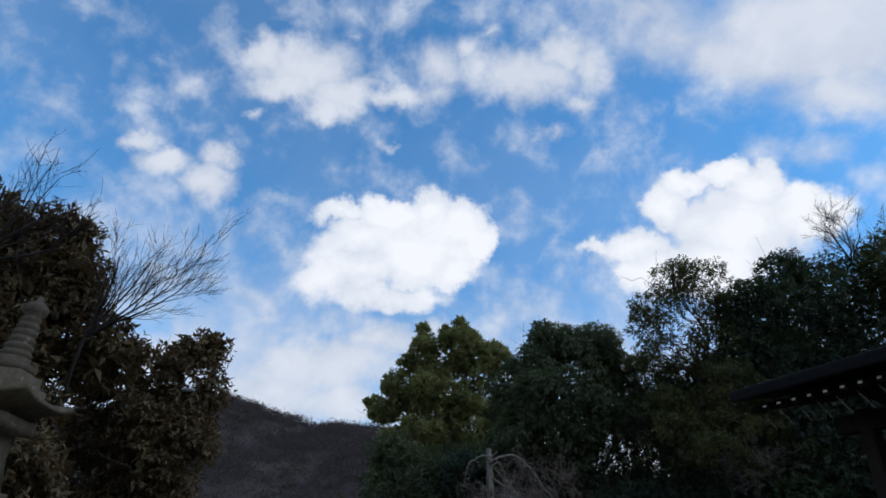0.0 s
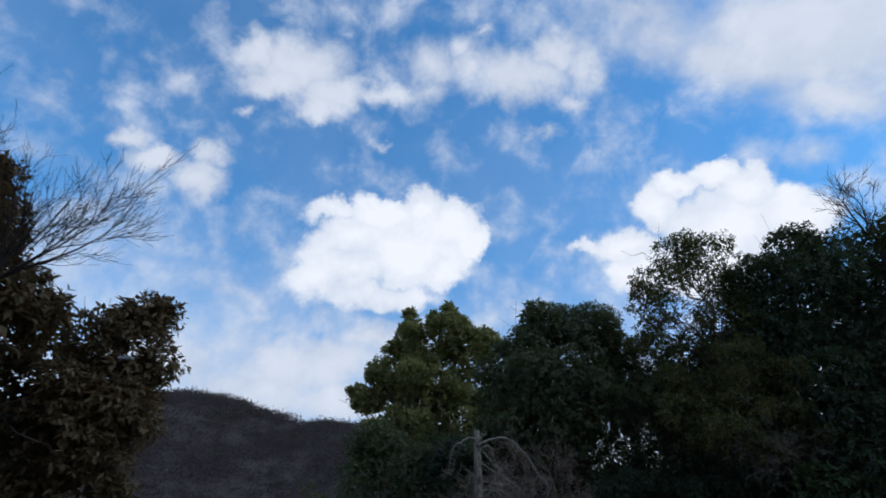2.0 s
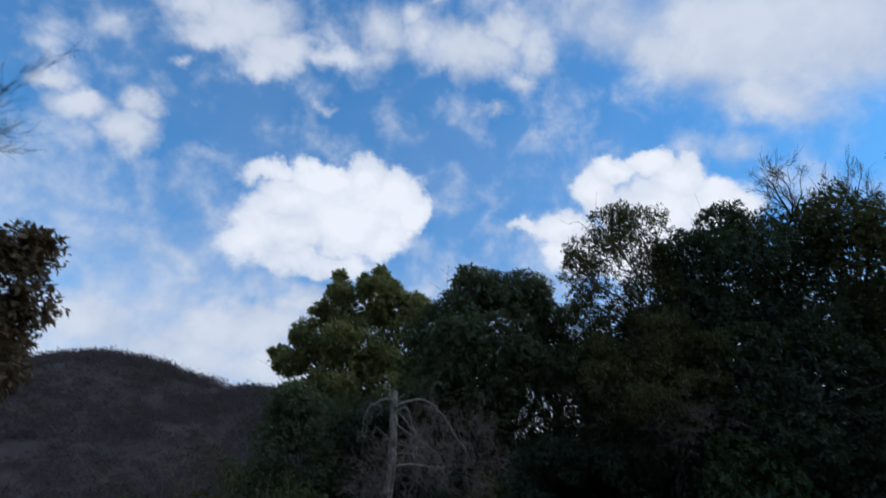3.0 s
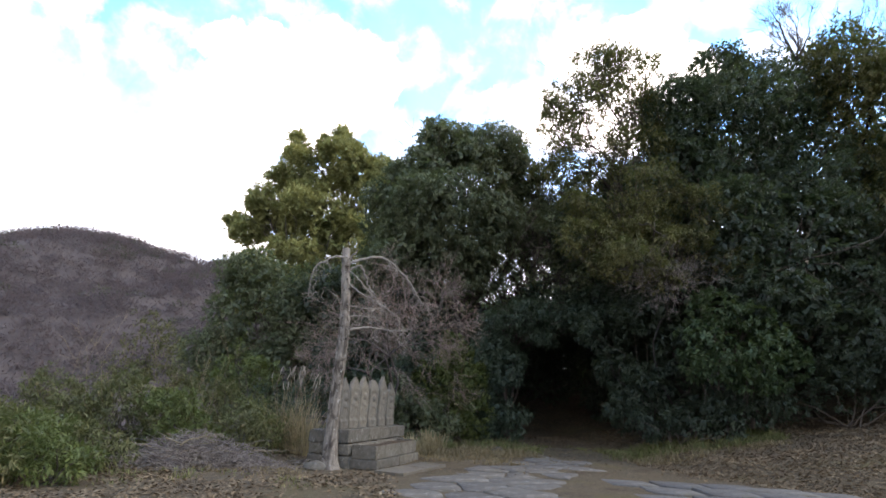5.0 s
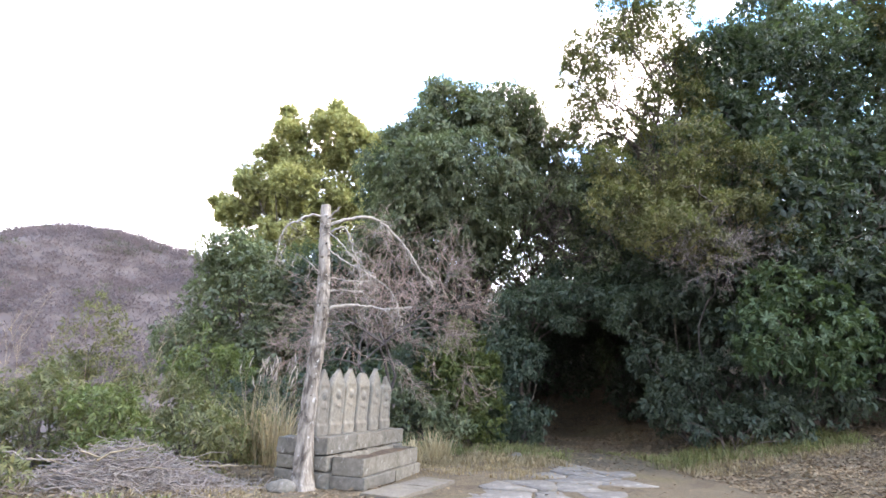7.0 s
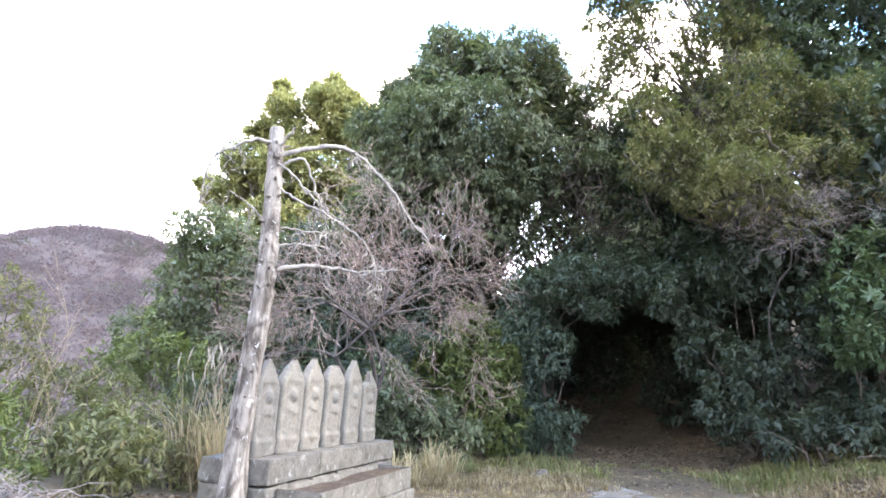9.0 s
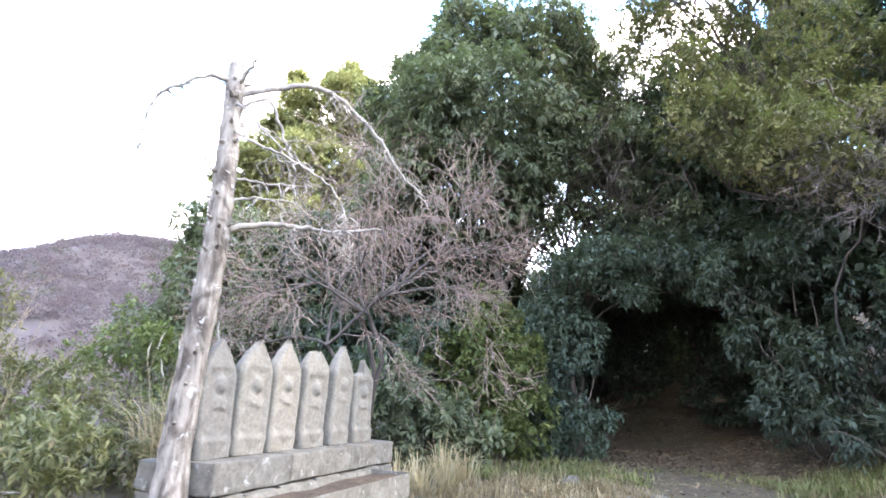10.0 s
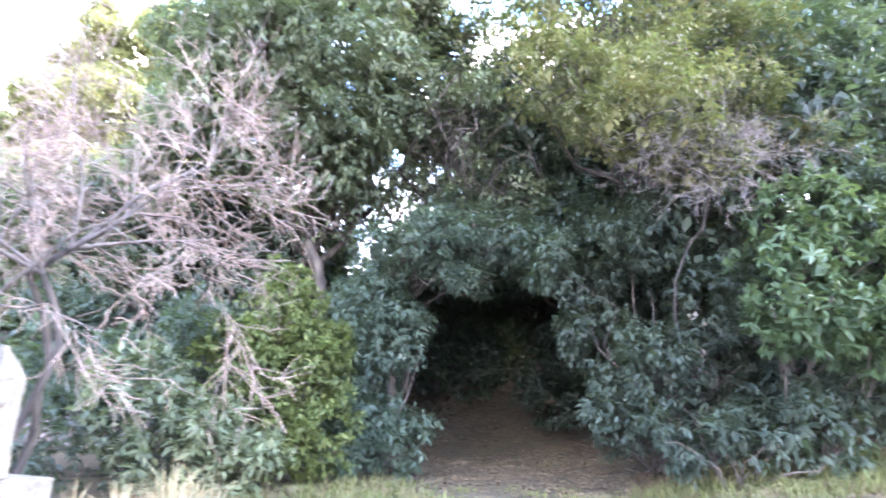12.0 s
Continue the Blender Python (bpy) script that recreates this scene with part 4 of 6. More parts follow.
def build_shrubs():
    shrub(21, "bush", "yellow-green leafy bush beside the path mouth", (3.7, 24.9), [((3.8, 24.5, 1.9), (0.95, 0.8, 1.2)), ((3.3, 24.3, 1.0), (1.0, 0.7, 0.9)), ((4.4, 24.4, 0.9), (0.8, 0.6, 0.8)), ((3.9, 24.6, 3.0), (0.6, 0.5, 0.8)), ((3.1, 24.5, 2.0), (0.8, 0.6, 0.9)), ((4.4, 24.5, 2.0), (0.6, 0.5, 0.9))], FRESH, 46, 8, (0.14, 0.055))
    shrub(22, "bush", "dark bush with hanging pointed leaves by the path", (5.6, 25.6), [((5.6, 25.2, 0.9), (0.85, 0.6, 0.8)), ((4.9, 25.4, 2.1), (0.9, 0.7, 1.1)), ((6.0, 25.0, 0.7), (0.55, 0.5, 0.6)), ((4.9, 25.0, 0.9), (0.8, 0.6, 0.9)), ((5.7, 25.6, 2.6), (0.85, 0.7, 0.9)), ((5.4, 25.5, 3.3), (0.7, 0.6, 0.6))], BLUISH, 64, 8, (0.15, 0.048), droop=0.7)
    shrub(29, "bush", "dense dark green bush with pale new leaves by the plinth end", (2.6, 23.8), [((2.6, 23.4, 0.75), (0.9, 0.6, 0.75)), ((2.0, 23.6, 1.3), (0.8, 0.6, 0.9)), ((3.3, 23.5, 0.55), (0.7, 0.5, 0.6))], OAK, 44, 8, (0.15, 0.06))
    shrub(23, "bush", "shaded evergreen bush behind the stone figures", (1.9, 25.6), [((1.8, 25.4, 1.4), (1.4, 0.8, 1.4)), ((1.0, 24.2, 0.8), (1.2, 0.7, 0.9)), ((2.2, 24.2, 0.7), (1.0, 0.6, 0.8)), ((-0.8, 25.0, 1.0), (1.2, 0.8, 1.1)), ((-2.2, 25.4, 1.0), (1.2, 0.8, 1.2)), ((0.2, 25.2, 1.4), (1.3, 0.8, 1.3)), ((2.6, 25.2, 2.6), (1.0, 0.8, 1.0))], DEEP_SHADED, 26, 7, (0.14, 0.05))
    shrub(24, "bush", "low shaded bush at the foot of the bank", (11.6, 23.5), [((11.2, 23.5, 1.2), (0.9, 0.8, 0.7)), ((12.4, 23.0, 1.7), (1.1, 0.9, 1.0)), ((12.0, 23.8, 0.9), (0.6, 0.6, 0.5))], DEEP_SHADED, 26, 7, (0.14, 0.05))
    shrub(25, "bush", "shaded dark bush on the leaf-strewn bank", (15.4, 21.6), [((15.2, 21.4, 2.4), (1.6, 0.9, 1.1)), ((17.6, 20.8, 2.8), (1.7, 0.9, 1.2)), ((13.6, 22.2, 2.0), (1.3, 0.9, 0.9))], DEEP_SHADED, 24, 7, (0.14, 0.05))
    shrub(26, "bush", "dark hanging foliage beside the path mouth", (11.9, 23.4), [((12.6, 21.7, 1.75), (1.1, 0.6, 0.75)), ((12.0, 23.3, 3.5), (1.0, 0.8, 1.2)), ((11.4, 23.9, 2.6), (0.7, 0.6, 1.1)), ((11.7, 22.0, 1.5), (0.8, 0.5, 0.6)), ((11.0, 24.6, 1.7), (0.5, 0.5, 1.0)), ((12.5, 22.4, 1.7), (1.2, 0.6, 0.8)), ((11.6, 22.9, 1.7), (0.7, 0.5, 0.8))], DEEP_SHADED, 30, 7, (0.16, 0.055), droop=0.6)
    shrub(27, "bush", "shaded undergrowth inside the wooded path", (7.8, 31.5), [((10.4, 28.4, 1.6), (0.8, 1.6, 1.3)), ((5.6, 28.4, 1.5), (0.9, 1.6, 1.4)), ((9.2, 31.5, 2.6), (1.2, 1.2, 1.4)), ((6.4, 31.5, 2.4), (1.0, 1.2, 1.4)), ((7.8, 33.0, 3.2), (2.0, 0.9, 1.4))], DEEP_SHADED, 22, 6, (0.18, 0.07), stems=4)
    # leaf colour of these two bushes carries the shade at the path mouth
    shrub(28, "bush", "shaded blue-green bush hanging over the path mouth", (10.2, 23.9), [((8.8, 24.0, 3.8), (1.0, 0.7, 0.7)), ((9.3, 23.8, 2.5), (0.8, 0.6, 1.0)), ((10.0, 23.4, 4.4), (1.1, 0.7, 0.8)), ((9.9, 23.2, 2.2), (0.9, 0.6, 0.9)), ((10.8, 23.0, 3.3), (0.9, 0.7, 0.9)), ((9.3, 23.4, 1.2), (0.6, 0.5, 0.7))], DEEP_SHADED, 56, 8, (0.155, 0.05), 0.1, 0.6, 10)
    shrub(33, "bush", "low blue-green bush at the toe of the bank", (10.4, 22.3), [((9.8, 22.4, 1.0), (0.75, 0.5, 0.6)), ((10.7, 22.0, 1.1), (0.9, 0.5, 0.7)), ((11.5, 21.7, 1.3), (0.8, 0.5, 0.7))], DEEP_SHADED, 46, 8, (0.16, 0.052), 0.05, 0.5, 10)
    # left-hand thicket of bamboo grass and brushwood
    rows = [(-3.2, 14.5, 0.75, 0.75), (-4.3, 14.4, 1.0, 1.0), (-3.2, 15.9, 0.75, 0.75), (-4.1, 15.7, 0.8, 1.0), (-5.3, 16.4, 1.05, 1.2), (-6.7, 17.3, 1.25, 1.4), (-2.7, 18.3, 1.25, 1.0), (-3.9, 18.8, 1.55, 1.2), (-1.2, 18.5, 1.1, 0.75), (-8.2, 16.2, 1.2, 1.5), (-5.6, 19.4, 1.5, 1.3), (-1.0, 20.4, 1.0, 0.8), (-7.6, 19.8, 1.6, 1.6), (-2.3, 20.8, 1.5, 0.9), (-3.6, 21.6, 1.6, 1.0)]
    for i, (x, y, h, w) in enumerate(rows):
        z = float(ground_z(x, y))
        lob = [((x, y, z + h * 0.5), (w, w * 0.7, h * 0.62)), ((x + 0.4 * w, y - 0.2, z + h * 0.35), (w * 0.7, w * 0.6, h * 0.45)), ((x - 0.4 * w, y + 0.3, z + h * 0.85), (w * 0.5, w * 0.5, h * 0.35))]
        shrub(40 + i, "bamboo_grass_clump", "tangled yellow-green bamboo grass at the edge of the yard", (x, y), lob, BAMBOO if i % 3 else FRESH, 44, 7, (0.125, 0.034), 0.2, 0.25, 9, bark=BARK, group="thicket of bamboo grass", category="bamboo grass")
    shrub(60, "bush", "tall dull green shrub rising over the thicket", (-4.8, 21.5), [((-4.8, 21.4, 2.6), (0.75, 0.7, 0.95)), ((-4.4, 21.3, 1.7), (0.9, 0.7, 0.9)), ((-5.4, 21.6, 1.6), (0.8, 0.7, 0.9))], OLIVE, 28, 7, (0.11, 0.035), 0.2)
    shrub(61, "bush", "bright yellow-green sapling at the thicket edge", (-2.6, 22.4), [((-2.6, 22.3, 2.2), (0.55, 0.5, 0.9)), ((-2.0, 22.2, 1.6), (0.6, 0.5, 0.9)), ((-3.2, 22.4, 1.7), (0.6, 0.5, 0.8))], FRESH, 28, 7, (0.13, 0.045), 0.2)


build_shrubs()


def big_leaf_shrub():
    """Shrub of long glossy leaves in whorls, on the bank at the right of the path."""
    rng = np.random.default_rng(31)
    foot = (12.2, 22.4)
    base = np.array([*foot, float(ground_z(*foot)) - 0.03])
    t = thing("broad_leaved_shrub", "shrub with large glossy green leaves in whorls, some yellowed", "shrub", pose(*base))
    lobes = [((11.8, 21.3, 3.6), (1.3, 1.0, 1.0)), ((10.9, 21.3, 3.2), (0.9, 0.8, 0.9)), ((12.7, 21.3, 3.0), (1.0, 0.8, 0.9)), ((11.7, 21.1, 2.6), (1.2, 0.7, 0.6)), ((11.4, 21.4, 4.4), (0.8, 0.7, 0.6))]
    for i in range(12):
        c, r = lobes[i % len(lobes)]
        p = wavy(rng, rng.normal(0, 0.15, 3) * np.array([1, 1, 0]), np.array(c) - base + rng.normal(0, 0.4, 3) * np.array(r), 8, 0.4)
        v, f = tubes([(p, np.linspace(0.035, 0.008, 8))], 6)
        put("stem", mesh_from("stem", v, [f], BARK, True), t)
    P, O = sprigs(rng, [(np.array(c) - base, r) for c, r in lobes], 18, 0.0)
    put("foliage", leaves_on(rng, "foliage", P, O, 8, 0.175, 0.062, GLOSSY, 0.3, 0.8, True, 0.04), t)
    one = leaf_mesh("leaf", np.zeros((1, 3)), np.array([[0, 1.0, 0]]), np.array([[0, 0, 1.0]]), np.array([0.19]), np.array([0.068]), GLOSSY, 0.22, True)
    near = [i for i in range(len(P)) if O[i][1] < -0.25 or O[i][0] < -0.5]
    rng.shuffle(near)
    for i in near[:38]:
        d = Vector(O[i]).normalized()
        q = d.to_track_quat("Z", "Y").to_matrix().to_4x4()
        for k in range(7):
            m = Matrix.Translation(Vector(P[i]) + d * 0.08) @ q @ pose(0, 0, 0, 0, 0, k * 51.4 + rng.uniform(-8, 8)) @ pose(0, 0, 0, rng.uniform(-20, 25))
            put("leaf", one, t, "", m @ Matrix.Diagonal((1, rng.uniform(0.75, 1.15), 1, 1)))


big_leaf_shrub()


# ---------------------------------------------------------------- stone figures on their plinth
# local: x along the row, y towards the yard, z up
ROW = Matrix.Translation((0.79, 17.62, 0)) @ pose(0, 0, 0, 0, 0, math.degrees(math.atan2(0.933, 0.359)))
# with this turn the yard lies on the local -y side


def tablet_mesh(seed, w, h, tip, chip=0.0, thick=0.14, blunt=0.0):
    """A pointed stone slab with a standing figure in low relief, worn soft."""
    rng = np.random.default_rng(seed)
    ns, ntt = 30, 56
    ph = rng.uniform(0, 6.28, 4)
    V = []
    for side in (0, 1):
        for j in range(ntt + 1):
            t = j / ntt
            if t < tip:
                hw = 0.5 * w * (0.94 + 0.06 * math.sin(t / tip * 2.4))
            else:
                k = (t - tip) / (1 - tip)
                hw = 0.5 * w * (1 - (1 - blunt) * k ** 1.5) * 0.985
            for i in range(ns + 1):
                s = i / ns * 2 - 1
                x, z = s * hw + tip * 0.012 * math.sin(t * 7 + ph[0]), t * h
                z += 0.012 * math.sin(s * 6 + ph[1]) * t
                if chip and t > 0.80 and s < -0.15:
                    z -= chip * (t - 0.80) / 0.2 * min(1.0, (-0.15 - s) * 4)
                edge = max(0.0, abs(s) - 0.82) / 0.18
                y = -thick / 2 * (1 - 0.6 * max(0.0, (t - tip) / (1 - tip)) ** 1.5) + 0.035 * edge ** 2
                if side == 0:
                    X, Z = x, t * h
                    def dome(cx, cz, rx, rz, hgt):
                        q = ((X - cx) / rx) ** 2 + ((Z - cz) / rz) ** 2
                        return hgt * math.sqrt(1 - q) if q < 1 else 0.0
                    up = h * 0.60
                    rel = max(dome(0, up, 0.058, 0.078, 0.064), dome(0, up - 0.012, 0.013, 0.028, 0.074), dome(0, up + 0.05, 0.052, 0.034, 0.056), dome(0, up - 0.30, 0.125, 0.27, 0.026), dome(0, up - 0.15, 0.125, 0.075, 0.034),
                              dome(0.04, up - 0.19, 0.052, 0.026, 0.052), dome(-0.035, up - 0.175, 0.055, 0.024, 0.050), dome(0.0, up - 0.42, 0.055, 0.05, 0.024))
                    rel += 0.002 * math.sin(Z * 95) * (abs(X) < 0.07 and up - 0.42 < Z < up - 0.22)
                    inner = max(0.0, 1 - max(abs(X) / (w * 0.36), abs(Z - h * 0.46) / (h * 0.30)) ** 6)
                    rel -= 0.020 * min(1.0, inner * 1.6)
                    y -= rel
                    y -= 0.016 * min(1.0, max(0.0, (0.19 - z) / 0.03))
                else:
                    y = -y
                y += 0.005 * noise.noise(Vector((x * 9 + seed, z * 9, side * 3.0))) + 0.003 * noise.noise(Vector((x * 30, z * 30 + seed, side)))
                V.append((x, y, z))
    n1, tot = ns + 1, (ns + 1) * (ntt + 1)
    F = []
    for j in range(ntt):
        for i in range(ns):
            a = j * n1 + i
            F.append((a, a + 1, a + 1 + n1, a + n1))
            F.append((tot + a, tot + a + n1, tot + a + 1 + n1, tot + a + 1))
        for i, flip in ((0, 0), (ns, 1)):
            a, b = j * n1 + i, (j + 1) * n1 + i
            F.append((a, b, tot + b, tot + a) if not flip else (a, tot + a, tot + b, b))
    for i in range(ns):
        F.append((i, tot + i, tot + i + 1, i + 1))
        a = ntt * n1 + i
        F.append((a, a + 1, tot + a + 1, tot + a))
    return mesh_from("stone_figure", V, [np.array(F)], STONE, True)


def build_monument():
    plinth = thing("stone_plinth", "long weathered stone plinth of rough blocks with lichen", "plinth", ROW)
    # upper ledge in three lengths, then two rough courses
    x = -0.17
    for i, w in enumerate((1.06, 1.14, 1.10)):
        part("ledge_block", box_bm((w - 0.008, 0.60, 0.26), (x + w / 2, 0.0, 0.61), 0.018, 0.012, i, 3), PLINTH, plinth)
        x += w
    for row, (z, h, widths) in enumerate(((0.355, 0.235, (0.42, 0.46, 0.62, 0.5, 0.5, 0.45, 0.36)), (0.10, 0.26, (0.50, 0.56, 0.46, 0.52, 0.44, 0.46, 0.36)))):
        x = -0.18 + 0.01 * row
        for i, w in enumerate(widths):
            part("block", box_bm((w - 0.02, 0.62 + 0.03 * row, h - 0.012), (x + w / 2, -0.01, z), 0.03, 0.03, i + 7 * row, 3), PLINTH, plinth)
            x += w
    pier = thing("stone_pier", "short stack of rough bluish-grey blocks behind the plinth end", "stone pier", ROW)
    for i, (z, h, w) in enumerate(((0.10, 0.27, 0.36), (0.345, 0.22, 0.33), (0.585, 0.26, 0.34))):
        part("block", box_bm((w, 0.30, h - 0.01), (0.10, 0.49, z), 0.03, 0.03, 51 + i, 3), PLINTH, pier)
    spec = [(0.06, 0.41, 1.03, 0.66, 0, 0.0), (0.53, 0.43, 1.07, 0.70, 0, 0.0), (1.03, 0.47, 1.11, 0.70, 0, 0.0), (1.58, 0.47, 1.04, 0.80, 0, 0.42), (2.14, 0.48, 1.16, 0.70, 0, 0.0), (2.70, 0.46, 1.02, 0.72, 0.16, 0.12)]
    for i, (u, w, h, tip, chip, blunt) in enumerate(spec):
        label = ("pointed weathered stone slab with a worn figure in relief", "stone slab with worn relief figure and a broken, chipped point", "stone slab with worn relief figure and a blunt top")[2 if i == 3 else (1 if i == 5 else 0)]
        lean = (-1.0, 1.5, 0.5, -0.8, 1.2, -1.5)[i]
        ob = put("stone_figure", tablet_mesh(i + 3, w * (1.10, 1.06, 1.0, 0.98, 0.98, 0.98)[i], h, tip, chip, 0.15, blunt), None, "", ROW @ pose(u, 0.02, 0.738, 1.5, lean, (2, -3, 1, -2, 2, -4)[i]))
        tagged(ob, label, "stone figure", "row of six stone figures")
    # water trough in front
    tr = thing("stone_trough", "long hollowed stone trough on a base course, stained", "trough", ROW)
    x0, x1, y0, y1 = -0.05, 2.48, -0.34, -0.86
    part("base_slab", box_bm(((x1 - x0) * 0.5, 0.60, 0.2), (x0 + (x1 - x0) * 0.25 - 0.02, -0.62, 0.08), 0.02, 0.014, 31, 3), PLINTH, tr)
    part("base_slab", box_bm(((x1 - x0) * 0.5, 0.60, 0.2), (x0 + (x1 - x0) * 0.75 + 0.02, -0.62, 0.08), 0.02, 0.014, 32, 3), PLINTH, tr)
    bm = box_bm((x1 - x0, 0.52, 0.28), ((x0 + x1) / 2, -0.60, 0.325), 0.0)
    top = max(bm.faces, key=lambda f: f.calc_center_median().z)
    bmesh.ops.inset_individual(bm, faces=[top], thickness=0.05)
    for v in top.verts:
        v.co.z -= 0.22
        v.co.y += 0.02 if v.co.y < -0.6 else -0.02
    bmesh.ops.bevel(bm, geom=list(bm.edges), offset=0.014, segments=2, affect="EDGES")
    bmesh.ops.subdivide_edges(bm, edges=[e for e in bm.edges if e.calc_length() > 0.5], cuts=10, use_grid_fill=True)
    for v in bm.verts:
        v.co += noise.noise_vector(v.co * 5) * 0.012
    part("basin", bm, PLINTH, tr)
    part("leaf_mould", box_bm((x1 - x0 - 0.16, 0.36, 0.10), ((x0 + x1) / 2, -0.60, 0.375), 0.01, 0.03, 33, 6), MOULD, tr, "dark rotting leaf mould lying in the trough")
    # flat slabs in front of the trough
    s = thing("stepping_slab", "two flat brown-grey stone slabs set level with the earth", "stone slab", pose(2.38, 17.55, 0.02, 0, 0, 62))
    part("slab", box_bm((1.1, 0.62, 0.09), (-0.56, 0, 0), 0.012, 0.012, 41, 3), FLATSLAB, s)
    part("slab", box_bm((0.95, 0.60, 0.09), (0.50, 0.01, -0.005), 0.012, 0.012, 42, 3), FLATSLAB, s)
    bm = bmesh.new()
    bmesh.ops.create_icosphere(bm, subdivisions=3, radius=0.17)
    for v in bm.verts:
        v.co = Vector((v.co.x * 1.3, v.co.y, v.co.z * 0.7)) + noise.noise_vector(v.co * 6) * 0.03
    me = bpy.data.meshes.new("fieldstone")
    bm.to_mesh(me)
    bm.free()
    me.materials.append(PLINTH)
    tagged(put("fieldstone", me, None, "", pose(0.42, 17.08, 0.04)), "rounded rough fieldstone against the plinth end", "stone")
    tagged(put("fieldstone", me, None, "", pose(4.9, 22.3, 0.05, 0, 0, 40)), "rounded rough fieldstone at the path edge", "stone")


build_monument()


# ---------------------------------------------------------------- dead tree and bare trees
def dead_tree():
    """Bleached dead trunk with a few drooping bare branches."""
    rng = np.random.default_rng(71)
    base = np.array([0.69, 17.26, -0.05])
    t = thing("dead_tree", "bleached dead tree trunk, broken off, with drooping bare branches", "dead tree", pose(*base))
    p = np.array([(0.69, 17.26, -0.05), (0.68, 17.30, 0.18), (0.66, 17.37, 0.7), (0.67, 17.42, 1.4), (0.71, 17.43, 2.1), (0.73, 17.44, 2.7), (0.70, 17.51, 3.3), (0.65, 17.60, 3.95), (0.60, 17.68, 4.58)]) - base
    k = np.linspace(0, 8, 145)
    q = np.stack([np.interp(k, np.arange(9), p[:, i]) for i in range(3)], 1)
    r = np.interp(k, [0, 1, 2, 4, 8], [0.21, 0.155, 0.125, 0.11, 0.082])
    whorls = np.array([1.0, 1.32, 1.62, 1.95, 2.22, 2.5, 2.76, 3.04, 3.3, 3.58, 3.86, 4.12, 4.36])
    v, f = tubes([(q, r)], 20)
    for i in range(len(v)):
        ring, a = divmod(i, 20)
        c = q[ring]
        g = 1 + 0.16 * noise.noise(Vector((math.cos(a * 0.314) * 3, math.sin(a * 0.314) * 3, c[2] * 0.8))) + 0.07 * noise.noise(Vector((a * 1.3, 0, c[2] * 4)))
        g += (0.10 if c[2] > 1.8 else 0.05) * math.exp(-(np.abs(whorls - c[2]).min() / 0.05) ** 2) * (0.5 + abs(noise.noise(Vector((a * 0.9, c[2] * 7, 3)))) * 2)
        g += 0.10 * noise.noise(Vector((math.cos(a * 0.314) * 5, math.sin(a * 0.314) * 5, c[2] * 6)))
        if c[2] < 0.5:
            g += 0.22 * (0.5 - c[2]) * math.sin(a * 0.314 * 5)
        v[i] = c + (v[i] - c) * g
    v = np.concatenate([v, [q[-1] + np.array([0, 0, 0.015])]])
    n, last = len(v) - 1, (len(q) - 1) * 20
    put("trunk", mesh_from("trunk", v, [f, np.array([(last + i, last + (i + 1) % 20, n) for i in range(20)])], DEADWOOD, True), t)

    def trunk_at(z):
        return np.array([np.interp(z, p[:, 2] + base[2], p[:, i]) for i in range(2)] + [z - base[2]])

    def arm(points, r0, r1, twigs=0, droop=0.5, name="branch"):
        pts = np.array(points, float) - base
        pts[0] = trunk_at(points[0][2])
        m = len(pts)
        k = np.linspace(0, m - 1, m * 5)
        run = np.stack([np.interp(k, np.arange(m), pts[:, i]) for i in range(3)], 1)
        for _ in range(3):
            run[1:-1] = (run[:-2] + 2 * run[1:-1] + run[2:]) / 4
        run[1:-1] += rng.normal(0, 0.008, run[1:-1].shape)
        v, f = tubes([(run, np.linspace(r0 * 1.1, r1 * 1.3, len(run)))], 7)
        b = put(name, mesh_from(name, v, [f], PALEWOOD, True), t, "pale barkless dead branch")
        runs = []
        for _ in range(twigs):
            i = rng.integers(len(run) // 3, len(run))
            L = rng.uniform(0.2, 0.6)
            e = run[i] + np.array([rng.normal(0.05, 0.14), rng.normal(0, 0.12), -droop * L])
            w = wavy(rng, run[i], e, 7, 0.8)
            runs.append((w, np.linspace(0.009, 0.003, 7)))
            e2 = w[4] + rng.normal(0, 0.1, 3) + np.array([0, 0, -0.12])
            runs.append((wavy(rng, w[4], e2, 5, 0.8), np.linspace(0.004, 0.0015, 5)))
        if runs:
            v, f = tubes(runs, 4)
            put("twig_tangle", mesh_from("twig_tangle", v, [f], PALEWOOD), b)["kind"] = "stuff"

    arm([(0.7, 17.62, 4.2), (0.96, 17.8, 4.40), (1.35, 17.9, 4.50), (1.63, 17.95, 4.40), (1.91, 18.0, 4.15), (2.12, 18.0, 3.88), (2.30, 18.05, 3.60), (2.55, 18.1, 3.36)], 0.032, 0.008, 26)
    arm([(0.68, 17.6, 4.38), (0.42, 17.5, 4.36), (0.05, 17.4, 4.14), (-0.05, 17.35, 3.92), (-0.08, 17.35, 3.45)], 0.024, 0.006, 16)
    arm([(0.80, 17.38, 2.73), (1.13, 17.5, 2.83), (1.45, 17.6, 2.83), (1.80, 17.62, 2.80), (2.2, 17.7, 2.86)], 0.03, 0.008, 9)
    arm([(0.78, 17.47, 3.28), (1.1, 17.6, 3.25), (1.5, 17.7, 3.27)], 0.015, 0.005, 7)
    arm([(0.79, 17.43, 3.02), (1.05, 17.5, 3.08), (1.34, 17.6, 3.08)], 0.015, 0.005, 5)
    arm([(0.73, 17.58, 4.05), (0.95, 17.75, 4.28), (1.1, 17.8, 3.9), (1.26, 17.8, 3.55), (1.31, 17.8, 3.15)], 0.02, 0.005, 10)
